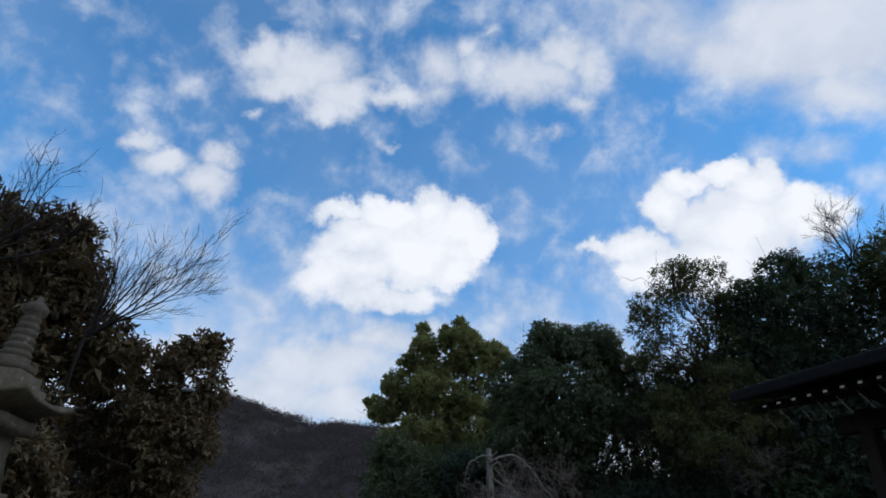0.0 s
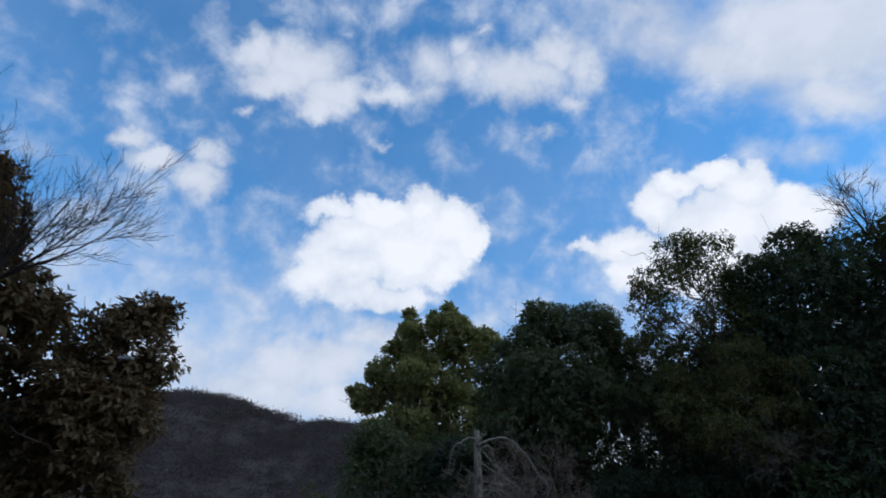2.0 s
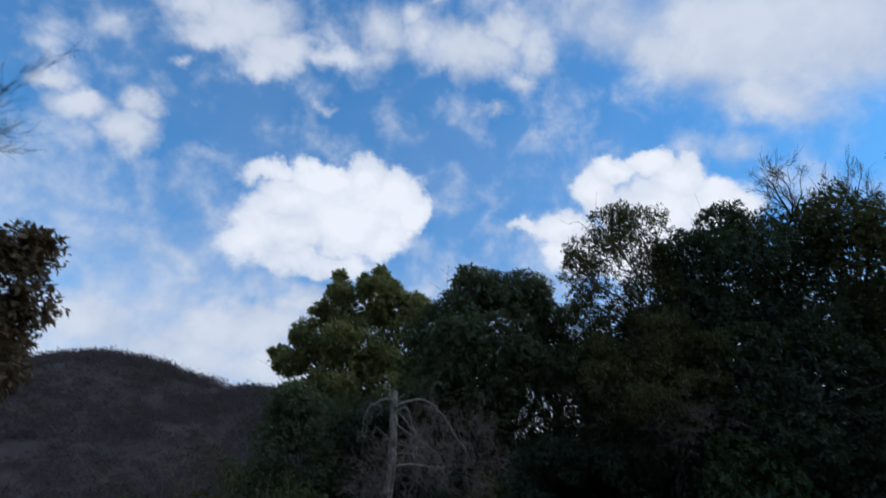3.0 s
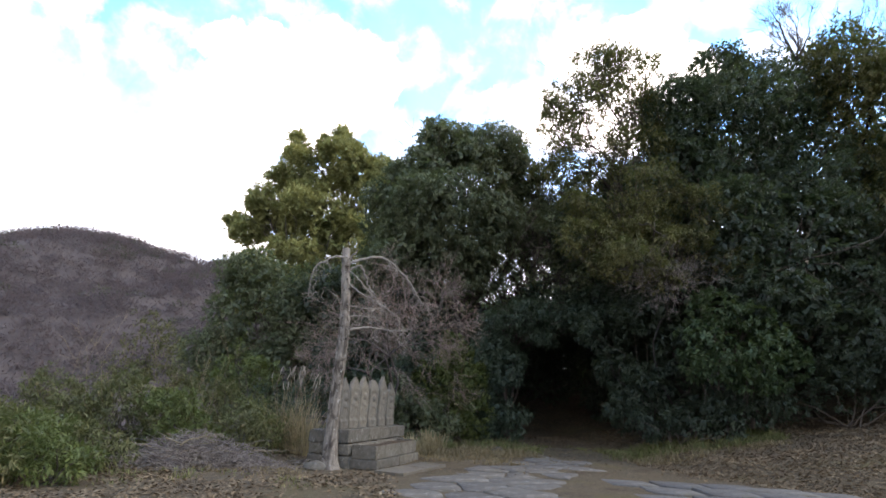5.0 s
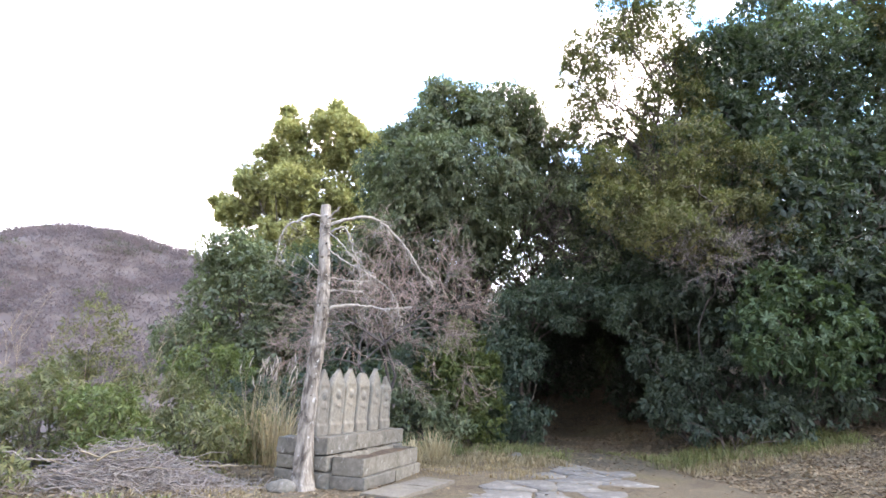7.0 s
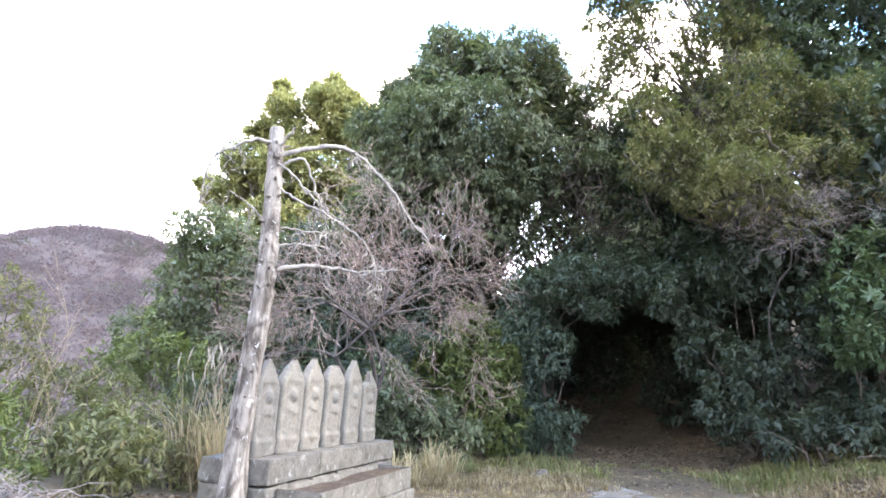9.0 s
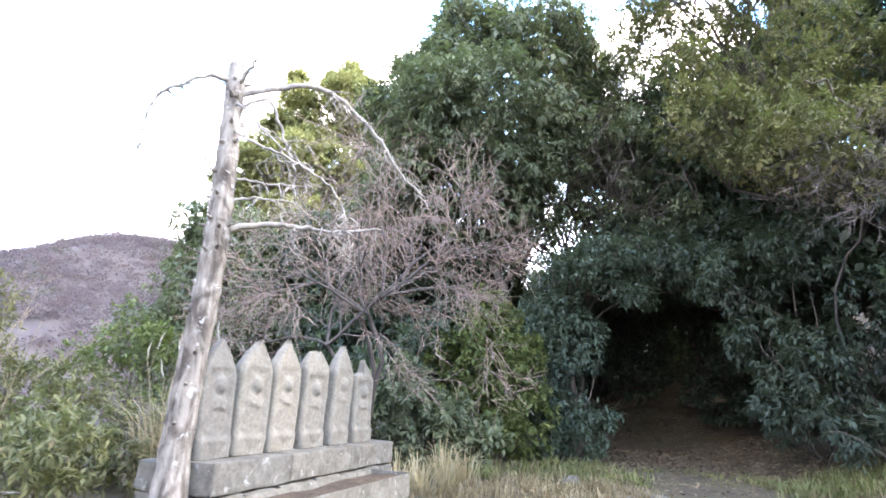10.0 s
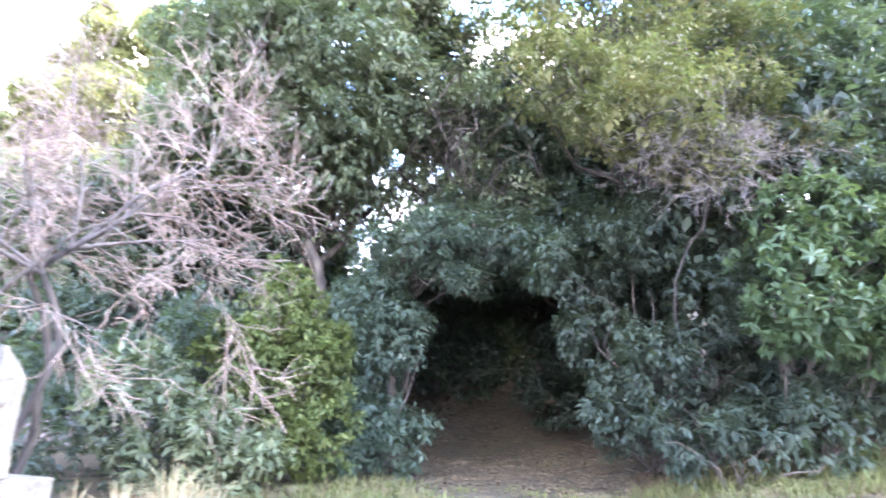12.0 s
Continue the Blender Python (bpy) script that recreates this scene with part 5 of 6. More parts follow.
    arm([(0.74, 17.55, 3.80), (1.03, 17.2, 3.52), (1.39, 17.1, 3.33), (1.71, 17.0, 3.12), (1.95, 17.0, 2.88), (1.99, 17.0, 2.6)], 0.013, 0.004, 16)
    arm([(0.73, 17.55, 4.12), (0.9, 17.3, 3.9), (1.2, 17.2, 3.55), (1.5, 17.2, 3.3)], 0.014, 0.004, 8)
    arm([(0.78, 17.45, 3.3), (0.55, 17.4, 3.42), (0.25, 17.3, 3.62)], 0.012, 0.003, 4)
    arm([(0.7, 17.62, 4.3), (0.8, 17.5, 4.42), (0.88, 17.45, 4.5)], 0.02, 0.012)
    for i in range(52):
        z = whorls[i % 13] + rng.normal(0, 0.025)
        c = trunk_at(z)
        a = rng.uniform(0, 6.28)
        d = np.array([math.cos(a), math.sin(a), 0.25])
        v, f = tubes([(np.array([c + d * 0.05, c + d * 0.11, c + d * rng.uniform(0.12, 0.19)]), [0.034, 0.020, 0.001])], 7)
        put("knot", mesh_from("knot", v, [f], DEADWOOD), t)


dead_tree()


def bare_tree(seed, name, label, foot, stems, twigmat, depth=4, kids=4, r=0.05, length=1.3, lift=0.0, spread=0.75, shrink=0.66, bark=PLUMBARK, curl=0.3, min_r=0.004, limbmat=None):
    """A leafless tree: trunks, limbs as parts, and fine twigs."""
    rng = np.random.default_rng(seed)
    base = np.array([*foot, float(ground_z(*foot)) - 0.05])
    t = thing(name, label, "tree", pose(*base))
    for i, (top, ways) in enumerate(stems):
        top = np.array(top, float) - base
        p = wavy(rng, np.array([0.06 * i, 0.05 * i, 0]), top, 8, 0.4)
        v, f = tubes([(p, np.linspace(r * 2.0, r * 1.25, 8))], 9)
        put("trunk", mesh_from("trunk", v, [f], bark, True), t)
        for d in ways:
            out = []
            grow(rng, top, d, length * rng.uniform(0.85, 1.15), r, depth, out, spread, lift, curl, kids, shrink, 6, min_r)
            big = [(a, b) for a, b, k in out if k >= depth - 1]
            fine = [(a, b) for a, b, k in out if k < depth - 1]
            v, f = tubes(big, 6)
            limb = put("limb", mesh_from("limb", v, [f], limbmat or bark, True), t)
            if fine:
                v, f = tubes(fine, 3)
                put("twig_tangle", mesh_from("twig_tangle", v, [f], twigmat), limb)["kind"] = "stuff"
    return t


bare_tree(81, "plum_tree", "leafless plum tree with a tangle of pale arching twigs", (1.42, 20.75),
          [((1.72, 20.6, 2.45), [(-1, -0.2, 0.9), (-0.6, 0.4, 1.1), (-0.1, -0.4, 1.2), (-0.9, -0.6, 0.5)]), ((1.9, 20.6, 2.7), [(0.8, 0.1, 0.8), (0.2, -0.3, 1.2), (1, 0.4, 0.6), (1, -0.4, 0.45)]),
           ((1.15, 20.7, 2.0), [(-1, 0.4, 0.5), (0.9, -0.5, 0.5), (-0.3, 0.1, 1.1)])], REDTWIG, 4, 4, 0.023, 1.45, -0.16, 0.66, 0.68, PLUMBARK, 0.22, min_r=0.0042, limbmat=PLUMLIMB)
bare_tree(82, "cherry_tree", "leafless cherry tree with long fine upswept branches", (-9.6, 11.4),
          [((-7.9, 9.9, 5.0), [(0.5, 0, 1), (1, 0.1, 0.75), (1, -0.1, 0.5), (0.15, 0.1, 1), (0.8, 0.3, 0.9)])], CHERRY, 3, 5, 0.03, 1.9, 0.35, 0.42, 0.62, CHERRY, 0.16, 0.004)
bare_tree(83, "cherry_tree", "dark bare tree reaching over the evergreen", (-11.0, 8.8),
          [((-10.6, 8.8, 6.0), [(0.6, 0.1, 1), (0.2, 0, 1), (1, 0, 0.6), (0.9, 0.2, 0.35)])], CHERRY, 3, 4, 0.045, 2.2, 0.2, 0.5, 0.6, CHERRY, 0.22, 0.005)
for i_, (x_, y_, z_) in enumerate(((17.0, 24.0, 15.0), (20.5, 24.5, 15.6), (23.5, 23.5, 16.0))):
    bare_tree(90 + i_, "bare_tree", "thin leafless tree top above the wooded bank", (x_, y_ + 1.5),
              [((x_, y_, z_), [(0.1, 0, 1), (-0.5, 0, 1), (0.6, 0.1, 1), (-0.2, 0.3, 1)])], TWIG, 3, 5, 0.045, 2.0, 0.3, 0.5, 0.6, CHERRY, 0.2, 0.008)

bare_tree(96, "bare_tree", "tangle of grey dead twigs under the olive crown", (11.2, 23.6),
          [((10.2, 22.0, 5.1), [(-1, -0.2, 0.1), (-0.7, -0.3, 0.6), (0.2, -0.5, 0.8), (0.8, -0.3, 0.3), (-0.4, -0.5, -0.2)])], TWIG, 4, 4, 0.013, 1.0, -0.1, 0.7, 0.68, PLUMBARK, 0.25, 0.003)

# evergreen trees on the left at the start of the walk
tree(101, "russet_tree", "evergreen tree with brownish green leaves beside the pagoda", "tree", (-10.2, 10.8), (-10.2, 10.7, 2.6),
     [((-10.6, 10.6, 6.6), (1.7, 1.6, 1.8)), ((-9.2, 10.4, 5.4), (1.2, 1.2, 1.7)), ((-12.4, 10.6, 7.5), (1.7, 1.6, 1.8)), ((-10.6, 10.6, 7.9), (1.1, 1.1, 1.0)), ((-9.2, 10.5, 6.6), (0.8, 0.8, 1.0)), ((-8.3, 11.0, 5.0), (1.0, 0.9, 1.1)), ((-9.6, 10.0, 3.6), (1.7, 1.5, 1.6)), ((-12.0, 10.2, 4.2), (2.0, 1.6, 2.2)), ((-8.6, 9.6, 1.8), (1.6, 1.3, 1.6)), ((-11.2, 9.4, 1.6), (1.8, 1.4, 1.6))],
     RUSSET, 17, 8, (0.2, 0.075), 0.28)
tree(102, "russet_tree", "rounded evergreen tree with russet-tinged leaves", "tree", (-8.4, 14.6), (-8.4, 14.5, 2.4),
     [((-7.9, 14.2, 5.3), (1.2, 1.3, 1.6)), ((-7.6, 14.0, 3.6), (1.2, 1.1, 1.2)), ((-9.6, 14.2, 5.0), (1.3, 1.3, 1.6)), ((-8.1, 13.9, 3.5), (1.5, 1.3, 1.3)), ((-8.0, 14.0, 1.8), (1.6, 1.3, 1.5)), ((-9.8, 13.6, 2.6), (1.6, 1.3, 1.8)), ((-7.9, 14.4, 6.4), (0.7, 0.7, 0.7))],
     RUSSET, 19, 8, (0.19, 0.072), 0.26)


# ---------------------------------------------------------------- dry grass, litter, brush
def grass_tuft(seed, name, label, at, count, height, lean, mat, plumes=0, group="", spread=0.1):
    rng = np.random.default_rng(seed)
    z = float(ground_z(*at)) - 0.02
    t = thing(name, label, "grass", pose(at[0], at[1], z), group)
    a = rng.uniform(0, 6.28, count)
    d = np.stack([np.cos(a), np.sin(a), np.zeros(count)], 1)
    root = d * rng.uniform(0, spread, (count, 1))
    h = height * rng.uniform(0.5, 1.05, count)
    k = rng.uniform(0.1, lean, count)
    side = np.stack([-np.sin(a), np.cos(a), np.zeros(count)], 1) * rng.uniform(0.004, 0.009, (count, 1))
    mid = root + d * (h * k * 0.35)[:, None] + np.array([0, 0, 1]) * (h * 0.6)[:, None]
    tip = root + d * (h * k)[:, None] + np.array([0, 0, 1]) * (h * (1 - 0.35 * k))[:, None]
    v = np.stack([root - side, root + side, mid + side, tip, mid - side], 1).reshape(-1, 3)
    b = np.arange(count)[:, None] * 5
    if count <= 60:
        for k in range(count):
            put("blade", mesh_from("blade", v[k * 5:k * 5 + 5], [np.array([[0, 1, 2, 4]]), np.array([[4, 2, 3]])], mat), t)
    else:
        me = mesh_from("blade_cluster", v, [b + np.array([0, 1, 2, 4]), b + np.array([4, 2, 3])], mat)
        put("blade_cluster", me, t)["kind"] = "stuff"
    for i in range(plumes):
        top = np.array([rng.normal(0, 0.2), rng.normal(0, 0.15), height * rng.uniform(0.9, 1.2)])
        p = wavy(rng, root[i], top, 8, 0.12, rise=0.05)
        v, f = tubes([(p, np.linspace(0.006, 0.0035, 8))], 5)
        s = put("stalk", mesh_from("stalk", v, [f], STRAW, True), t, "dry straw-coloured stalk")
        q = wavy(rng, p[-1], p[-1] + np.array([rng.normal(0.03, 0.05), 0, 0.24]), 6, 0.2)
        v, f = tubes([(q, [0.003, 0.010, 0.014, 0.012, 0.008, 0.002])], 6)
        put("plume", mesh_from("plume", v, [f], PLUME, True), s, "pale feathery seed head")


def build_grasses():
    rng = np.random.default_rng(5)
    for i, (x, y) in enumerate(((-0.45, 20.1), (-0.1, 19.6), (-0.85, 20.3))):
        grass_tuft(200 + i, "pampas_grass", "tall dry pampas grass with pale plumes", (x, y), 90, 1.65, 0.8, PAMPAS, (10, 7, 8)[i], "clump of pampas grass", 0.3)
    for i in range(7):
        grass_tuft(220 + i, "dry_grass_tuft", "arching dry straw grass at the plinth end", (2.3 + 0.16 * i + rng.normal(0, 0.08), 21.1 + 0.12 * i + rng.normal(0, 0.2)), 42, rng.uniform(0.55, 1.05), 1.2, PAMPAS, 0, "dry grass by the plinth", 0.14)
    # verge of short grass along the woodland edge
    for mat, name, spots, label in ((DRYBLADE, "dry_verge", [(2.4, 20.8, 5.9, 23.9, 6500, 0.22), (8.3, 20.2, 12.5, 23.2, 6000, 0.22), (-3.4, 16.2, 0.6, 18.4, 1100, 0.16), (2.0, 19.0, 5.2, 21.2, 2000, 0.12)], "short dry straw grass along the woodland edge"),
                                    (GREENBLADE, "green_verge", [(2.6, 22.4, 6.2, 24.4, 4200, 0.24), (8.2, 21.0, 13.0, 22.8, 6500, 0.30), (6.6, 22.4, 8.6, 24.0, 500, 0.14), (-4.5, 14.8, 0.4, 16.8, 600, 0.14)], "yellowing green grass along the woodland edge")):
        P = []
        for x0, y0, x1, y1, c, h in spots:
            clumps = c // 34
            cx, cy = rng.uniform(x0, x1, clumps), rng.uniform(y0, y1, clumps)
            pick = rng.integers(0, clumps, c)
            wide = rng.uniform(0.05, 0.22, clumps)[pick]
            x, y = cx[pick] + rng.normal(0, 1, c) * wide, cy[pick] + rng.normal(0, 1, c) * wide
            h = h * rng.uniform(0.35, 1.15, clumps)[pick]
            P.append(np.stack([x, y, ground_z(x, y), h], 1))
        P = np.concatenate(P)
        n = len(P)
        a = rng.uniform(0, 6.28, n)
        d = np.stack([np.cos(a), np.sin(a), np.zeros(n)], 1)
        s = np.stack([-np.sin(a), np.cos(a), np.zeros(n)], 1) * rng.uniform(0.004, 0.008, (n, 1))
        h = P[:, 3] * rng.uniform(0.35, 1.2, n)
        k = rng.uniform(0.2, 1.5, n)
        root = P[:, :3] - np.array([0, 0, 0.01])
        mid = root + d * (h * k * 0.35)[:, None] + np.array([0, 0, 1]) * (h * 0.6)[:, None]
        tip = root + d * (h * k)[:, None] + np.array([0, 0, 1]) * (h * (1 - 0.35 * k))[:, None]
        v = np.stack([root - s, root + s, mid + s, tip, mid - s], 1).reshape(-1, 3)
        b = np.arange(n)[:, None] * 5
        me = mesh_from(name, v, [b + np.array([0, 1, 2, 4]), b + np.array([4, 2, 3])], mat)
        tagged(put(name, me), label, "grass", kind="stuff")


build_grasses()


def build_litter():
    rng = np.random.default_rng(6)
    def scatter(x0, x1, y0, y1, n, keep):
        x, y = rng.uniform(x0, x1, n), rng.uniform(y0, y1, n)
        k = keep(x, y)
        return x[k], y[k]
    sets = [scatter(8.2, 19, 11, 24, 62000, lambda x, y: x > 8.2 + np.maximum(0, 18.3 - y) * 0.85 + rng.normal(0, 0.25, len(x))),
            scatter(-5.5, 2.0, 12, 19.5, 26000, lambda x, y: np.sin(x * 1.9) * np.sin(y * 2.1) + rng.normal(0, 0.6, len(x)) > -0.1),
            scatter(1.6, 8.5, 17, 25, 2600, lambda x, y: (y > 20.5) | (rng.random(len(x)) < 0.14)),
            scatter(5.5, 11.0, 24, 34, 12000, lambda x, y: x > 0)]
    x, y = np.concatenate([a for a, _ in sets]), np.concatenate([b for _, b in sets])
    n = len(x)
    at = np.stack([x, y, ground_z(x, y) + rng.uniform(0.004, 0.02, n)], 1)
    a = rng.uniform(0, 6.28, n)
    way = np.stack([np.cos(a), np.sin(a), rng.normal(0.08, 0.22, n)], 1)
    up = np.array([0, 0, 1.0]) + rng.normal(0, 0.35, (n, 3))
    s = rng.uniform(0.6, 1.3, n)
    me = leaf_mesh("leaf_litter", at, way, up, 0.085 * s, 0.036 * s, LITTER, 0.2)
    tagged(put("leaf_litter", me), "dry brown fallen leaves scattered over the earth", "leaf litter", kind="stuff")


build_litter()


def brush_pile():
    """Heap of cut branches and dry stalks by the thicket."""
    rng = np.random.default_rng(7)
    t = thing("brush_pile", "heap of cut grey branches and dry brushwood on the ground", "brush pile", pose(-1.75, 17.0, 0))
    for i in range(40):
        a = rng.normal(0.1, 0.7)
        L = rng.uniform(0.6, 1.7)
        c = np.array([rng.normal(0, 0.55), rng.normal(0, 0.3), rng.uniform(0.04, 0.52)])
        d = np.array([math.cos(a), math.sin(a) * 0.5, rng.normal(0.0, 0.12)]) * L / 2
        p = wavy(rng, c - d, c + d, 8, 0.25)
        p[:, 2] = np.maximum(p[:, 2], 0.02)
        v, f = tubes([(p, np.linspace(rng.uniform(0.007, 0.018), 0.004, 8))], 6)
        put("branch", mesh_from("branch", v, [f], (TWIG, STRAW, PLUMLIMB, TWIG)[i % 4], True), t)
    runs = []
    for i in range(1100):
        a = rng.normal(0.1, 0.9)
        L = rng.uniform(0.2, 0.7)
        c = np.array([rng.normal(0, 0.75), rng.normal(0, 0.38), 0])
        c[2] = rng.uniform(0.02, 0.62) * math.exp(-(c[0] ** 2) / 0.9 - c[1] ** 2 / 0.3) + 0.03
        d = np.array([math.cos(a), math.sin(a), rng.normal(0.0, 0.3)]) * L / 2
        p = wavy(rng, c - d, c + d, 5, 0.7)
        p[:, 2] = np.maximum(p[:, 2], 0.01)
        runs.append((p, np.linspace(0.006, 0.002, 5)))
    v, f = tubes(runs, 4)
    put("twig_tangle", mesh_from("twig_tangle", v, [f], TWIG), t, "dry twigs and stalks")["kind"] = "stuff"
    for j in range(9):
        x, y = -5.6 + j * 0.42 + rng.normal(0, 0.1), 19.2 + rng.normal(0, 0.6)
        bare = thing("dry_stalk", "tall dry leafless weed stalk in the thicket", "weed", pose(x, y, float(ground_z(x, y)) - 0.02), "dry stalks in the thicket")
        out = []
        grow(rng, (0, 0, 0), (rng.normal(0, 0.15), 0, 1), rng.uniform(1.6, 2.5), 0.006, 2, out, 0.5, 0.3, 0.12, 4, 0.38, 7, 0.003)
        v, f = tubes([(a, b) for a, b, _ in out[:1]], 5)
        put("stalk", mesh_from("stalk", v, [f], STRAW, True), bare)
        v, f = tubes([(a, b) for a, b, _ in out[1:]], 4)
        put("side_growth", mesh_from("side_growth", v, [f], STRAW), bare)["kind"] = "stuff"


brush_pile()


# ---------------------------------------------------------------- stone pagoda, lamp and hall at the start
def lathe(profile, sides=24):
    ang = np.linspace(0, 2 * np.pi, sides, endpoint=False)
    V = [np.stack([r * np.cos(ang), r * np.sin(ang), np.full(sides, z)], 1) for r, z in profile]
    F = []
    for k in range(len(profile) - 1):
        for i in range(sides):
            j = (i + 1) % sides
            F.append((k * sides + i, k * sides + j, (k + 1) * sides + j, (k + 1) * sides + i))
    return np.concatenate(V), np.array(F)


def square_block(profile, flare=0.0):
    """A square moulded block from (half width, z) rows, its corners flared upward."""
    V, F = [], []
    n = 8
    for hw, z, up in profile:
        ring = []
        for side in range(4):
            for i in range(n):
                s = i / n * 2 - 1
                x, y = s * hw, -hw
                for _ in range(side):
                    x, y = -y, x
                ring.append((x, y, z + up * abs(s) ** 3))
        V += ring
    m = 4 * n
    for k in range(len(profile) - 1):
        for i in range(m):
            j = (i + 1) % m
            F.append((k * m + i, k * m + j, (k + 1) * m + j, (k + 1) * m + i))
    return np.array(V), np.array(F)


def stone_pagoda(x, y):
    z = float(ground_z(x, y))
    t = thing("stone_pagoda", "tall mossy stone pagoda with ringed finial and upturned roof", "stone pagoda", pose(x, y, z - 0.03, 0, 0, 14))
    def piece(name, prof, label=""):
        v, f = square_block(prof)
        put(name, mesh_from(name, v, [f], MOSSSTONE), t, label)
    piece("base", [(0.0, 0, 0), (0.62, 0, 0), (0.62, 0.22, 0), (0.55, 0.24, 0), (0.55, 0.5, 0), (0.48, 0.54, 0), (0.0, 0.54, 0)])
    piece("body", [(0.0, 0.54, 0), (0.36, 0.54, 0), (0.36, 0.62, 0), (0.31, 0.64, 0), (0.31, 1.5, 0), (0.35, 1.52, 0), (0.35, 1.62, 0), (0.0, 1.62, 0)])
    piece("neck", [(0.0, 1.62, 0), (0.30, 1.62, 0), (0.24, 1.95, 0), (0.24, 2.2, 0), (0.36, 2.22, 0), (0.36, 2.36, 0), (0.30, 2.38, 0), (0.0, 2.38, 0)])
    piece("roof", [(0.0, 2.38, 0), (0.30, 2.38, 0), (0.38, 2.45, 0.01), (0.58, 2.50, 0.08), (0.58, 2.55, 0.09), (0.40, 2.59, 0.02), (0.34, 2.62, 0), (0.33, 2.72, 0), (0.27, 2.74, 0), (0.26, 2.85, 0), (0.0, 2.86, 0)], "upturned mossy stone roof")
    prof = [(0.0, 2.86), (0.24, 2.86), (0.25, 2.92), (0.17, 2.98), (0.17, 3.02)]
    for k in range(6):
        r, zz = 0.16 - 0.011 * k, 3.02 + 0.085 * k
        prof += [(r * 0.86, zz), (r, zz + 0.02), (r, zz + 0.06), (r * 0.86, zz + 0.08)]
    prof += [(0.08, 3.53), (0.13, 3.57), (0.14, 3.64), (0.10, 3.69), (0.05, 3.72), (0.03, 3.78), (0.0, 3.80)]
    v, f = lathe(prof)
    put("finial", mesh_from("finial", v, [f], MOSSSTONE), t, "ringed stone finial with a bud on top")


stone_pagoda(-4.55, 4.95)


def yard_lamp():
    x, y = -8.6, 14.5
    z = float(ground_z(x, y))
    t = thing("yard_lamp", "grey pole lamp with a flat white head among the leaves", "lamp", pose(x, y, z))
    v, f = tubes([(np.array([(0, 0, 0), (0, 0, 2.5), (0, 0, 5.2)]), [0.05, 0.045, 0.04])], 12)
    put("pole", mesh_from("pole", v, [f], METAL, True), t)
    v, f = tubes([(np.array([(0, 0, 5.15), (0.6, -0.5, 5.34), (1.15, -0.9, 5.36)]), [0.02, 0.02, 0.02])], 8)
    put("arm", mesh_from("arm", v, [f], METAL, True), t)
    part("lamp_head", box_bm((0.34, 0.15, 0.08), (1.28, -1.0, 5.36), 0.03), METAL, t, "flat pale lamp head")


yard_lamp()


def wayside_hall():
    """Small dark timber hall whose eave has white-painted rafter ends."""
    m = pose(3.2, 4.05, float(ground_z(3.6, 3.5)), 0, 0, math.degrees(math.atan2(-0.89, 0.45)))
    t = thing("wayside_hall", "small dark timber hall with white-tipped rafters under a tiled roof", "hall", m)
    # local x runs along the eave away from the corner, y (to the left of x) is away from the hall's yard side: +y is under the roof
    L, D, zt = 3.2, 2.4, 2.58
    rn = 24
    for i in range(rn):
        xx = 0.05 + i * 0.135
        bm = box_bm((0.055, 0.9, 0.06), (0, 0.46, 0.0), 0.004)
        rf = part("rafter", bm, OLDTIMBER, t, "", pose(xx, 0.0, zt + 0.0, 14))
        part("rafter_end", box_bm((0.028, 0.006, 0.016), (0, -0.001, 0.0), 0.0), TIMBER_END, rf, "white-painted rafter end")
    part("roof", box_bm((L + 0.3, 1.6, 0.09), (0, 0.72, 0.09), 0.02), ROOFTILE, t, "", pose(L / 2, -0.06, zt + 0.02, 14))
    part("roof", box_bm((L + 0.3, 1.6, 0.09), (0, -0.72, 0.09), 0.02), ROOFTILE, t, "", pose(L / 2, D + 0.46, zt + 0.02, -14))
    for xx in (0.35, 1.4, 2.45, 3.1):
        for yy in (0.75, 2.1):
            part("post", box_bm((0.11, 0.11, 2.61), (xx, yy, 1.30), 0.008), OLDTIMBER, t)
    part("beam", box_bm((L, 0.1, 0.14), (L / 2 + 0.1, 0.75, 2.51), 0.01), OLDTIMBER, t)
    part("beam", box_bm((L, 0.1, 0.14), (L / 2 + 0.1, 2.1, 2.51), 0.01), OLDTIMBER, t)
    part("back_wall", box_bm((2.75, 0.05, 2.36), (1.72, 2.1, 1.2), 0.004), OLDTIMBER, t)
    for xx in (0.35, 3.1):
        part("side_wall", box_bm((0.05, 1.3, 2.36), (xx, 1.42, 1.2), 0.004), OLDTIMBER, t)
    for i in range(8):
        part("slat", box_bm((0.005, 0.005, 0.17), (0, 0, -0.085), 0.001), DEADWOOD, t, "thin pale slat", pose(0.0 + i * 0.16, 0.03, zt - 0.04, 0, -33))
    for i in range(14):
        part("lattice_bar", box_bm((0.03, 0.035, 1.5), (0.5 + i * 0.19, 0.75, 1.62), 0.003), OLDTIMBER, t)
    part("sill", box_bm((2.8, 0.07, 0.10), (1.72, 0.75, 0.85), 0.006), OLDTIMBER, t)


wayside_hall()


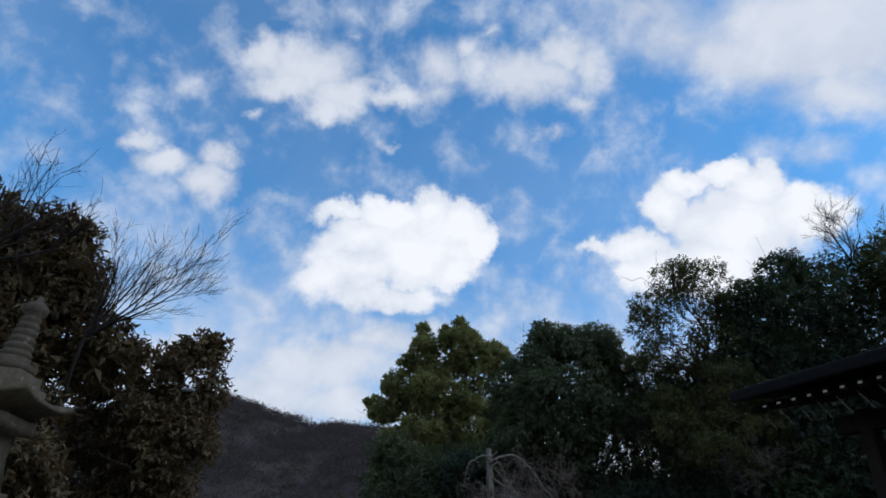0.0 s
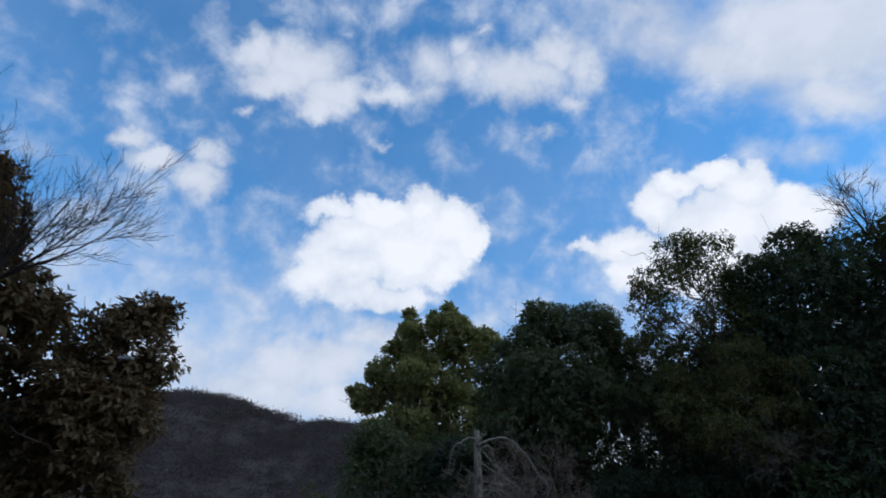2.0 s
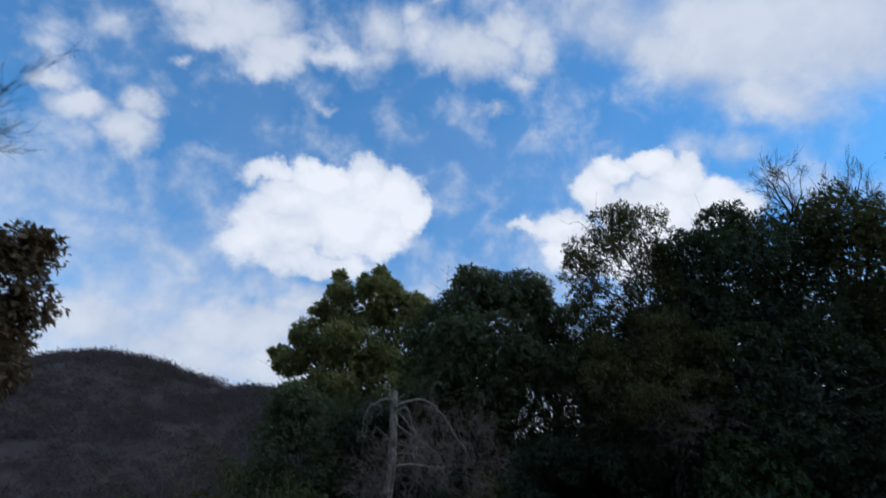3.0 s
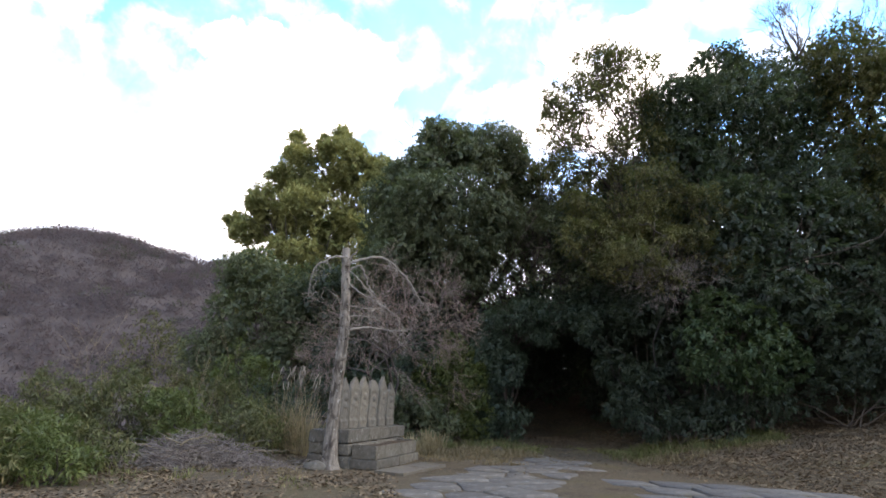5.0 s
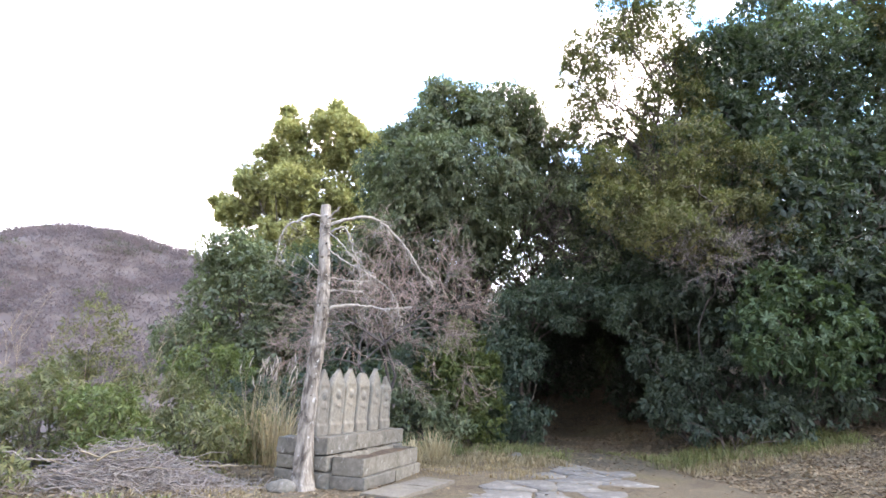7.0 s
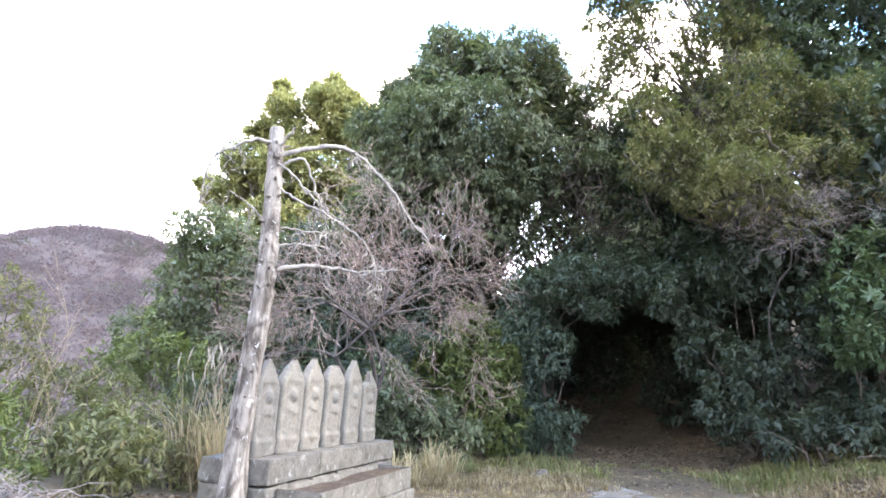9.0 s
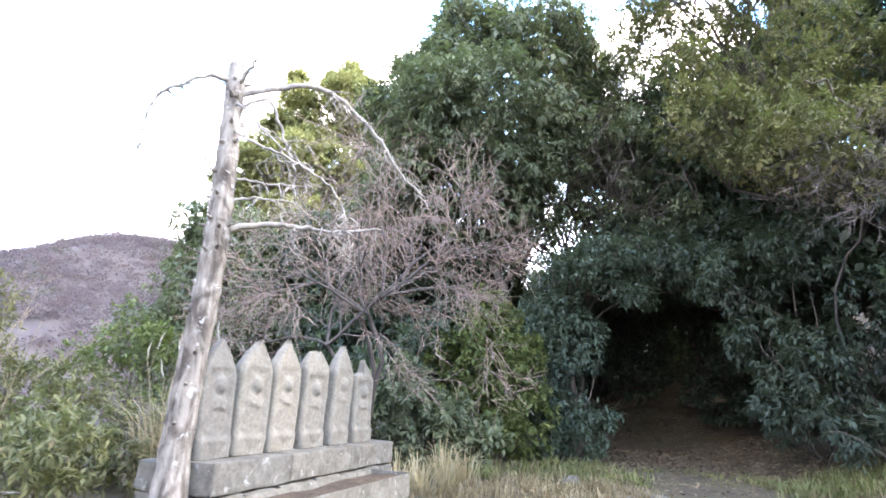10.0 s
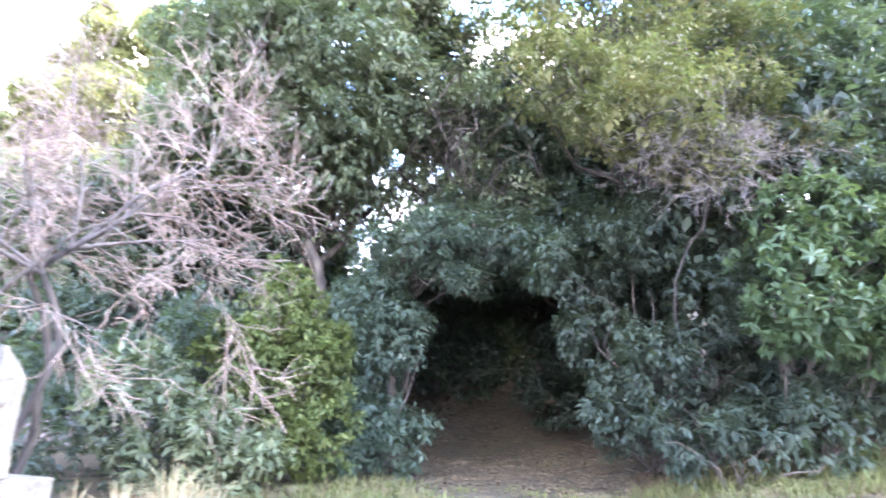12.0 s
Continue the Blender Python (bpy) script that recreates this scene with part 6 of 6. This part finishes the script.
# ---------------------------------------------------------------- paving
def build_paving():
    rng = np.random.default_rng(8)
    pave = thing("pavement", "crazy paving of pale flat stones with mossy joints", "paving", kind="structure")
    ys = np.linspace(10.2, 21.0, 13)
    left = np.interp(ys, [10, 14.3, 17.6, 20.6, 21], [0.3, 1.85, 3.3, 5.15, 5.5])
    right = np.interp(ys, [10, 14.3, 16.8, 20.6, 21], [5.6, 6.0, 6.2, 7.5, 7.4])
    seeds = []
    for j in range(15):
        for i in range(9):
            x = 0.2 + i * 0.95 + 0.48 * (j % 2) + rng.normal(0, 0.2)
            seeds.append((x, 9.9 + j * 0.8 + rng.normal(0, 0.18)))
    seeds = np.array(seeds)

    def cell(k):
        """The patch of ground nearer to one seed than to any other."""
        c = seeds[k]
        poly = [c + np.array(d) for d in ((-1.3, -1.3), (1.3, -1.3), (1.3, 1.3), (-1.3, 1.3))]
        for q in seeds[np.argsort(((seeds - c) ** 2).sum(1))[1:16]]:
            n, mid = q - c, (q + c) / 2
            out = []
            for u, v in zip(poly, poly[1:] + poly[:1]):
                du, dv = (u - mid) @ n, (v - mid) @ n
                if du <= 0:
                    out.append(u)
                if du * dv < 0:
                    out.append(u + (v - u) * du / (du - dv))
            poly = out
        return np.array(poly)

    def stone(poly, mat, gap, h, parent):
        c = poly.mean(0)
        n = len(poly)
        d = c - poly
        ins = poly + d / np.linalg.norm(d, axis=1)[:, None] * gap
        pts = []
        for k in range(n):
            a, b = ins[k], ins[(k + 1) % n]
            for f in (0.0, 0.33, 0.67):
                pts.append(a + (b - a) * f + (rng.normal(0, 0.022, 2) if f else rng.normal(0, 0.01, 2)))
        pts = np.array(pts)
        # corners knocked off
        for k in range(0, len(pts), 3):
            pts[k] = pts[k] * 0.84 + (pts[k - 1] + pts[k + 1]) * 0.08
        m = len(pts)
        z0 = float(ground_z(*c))
        tilt = rng.normal(0, 0.008, 2)
        top = z0 + h + (pts - c) @ tilt
        low = np.column_stack([pts, np.full(m, z0 - 0.06)])
        rim = np.column_stack([pts, top - 0.010])
        inn = np.column_stack([pts + (c - pts) * 0.035, top])
        V = np.concatenate([low, rim, inn, [[*c, z0 + h]]])
        V -= np.array([*c, z0])
        F4 = []
        for k in range(m):
            q = (k + 1) % m
            F4 += [(k, q, m + q, m + k), (m + k, m + q, 2 * m + q, 2 * m + k)]
        F3 = [(2 * m + k, 2 * m + (k + 1) % m, 3 * m) for k in range(m)]
        put("paving_stone", mesh_from("paving_stone", V, [np.array(F4), np.array(F3)], mat), parent, "", pose(*c, z0))

    for k, (x, y) in enumerate(seeds):
        x0, x1 = np.interp(y, ys, left), np.interp(y, ys, right)
        if not (x0 < x < x1 and 10.2 < y < 21.0) or (x > x1 - 0.9 and 13.8 < y < 18.2) or rng.random() < 0.05:
            continue
        stone(cell(k), PAVING, 0.016, rng.uniform(0.008, 0.02), pave)
    slabs = thing("slab_paving", "darker grey square-cut paving slabs beside the pale stones", "paving", kind="structure")
    for j in range(7):
        for i in range(6):
            x, y = 6.35 + i * 0.9 + j * 0.02, 11.3 + j * 0.88 - i * 0.22
            x += 0.45 * (j % 2)
            if x + 0.45 > 8.2 + max(0, 18.3 - y) * 0.85 + 0.2:
                continue
            w, h = 0.44, 0.42
            poly = np.array([(x - w, y - h + 0.1), (x + w, y - h - 0.1), (x + w, y + h - 0.1), (x - w, y + h + 0.1)])
            stone(poly, DARKSLAB, 0.012, 0.03, slabs)


build_paving()
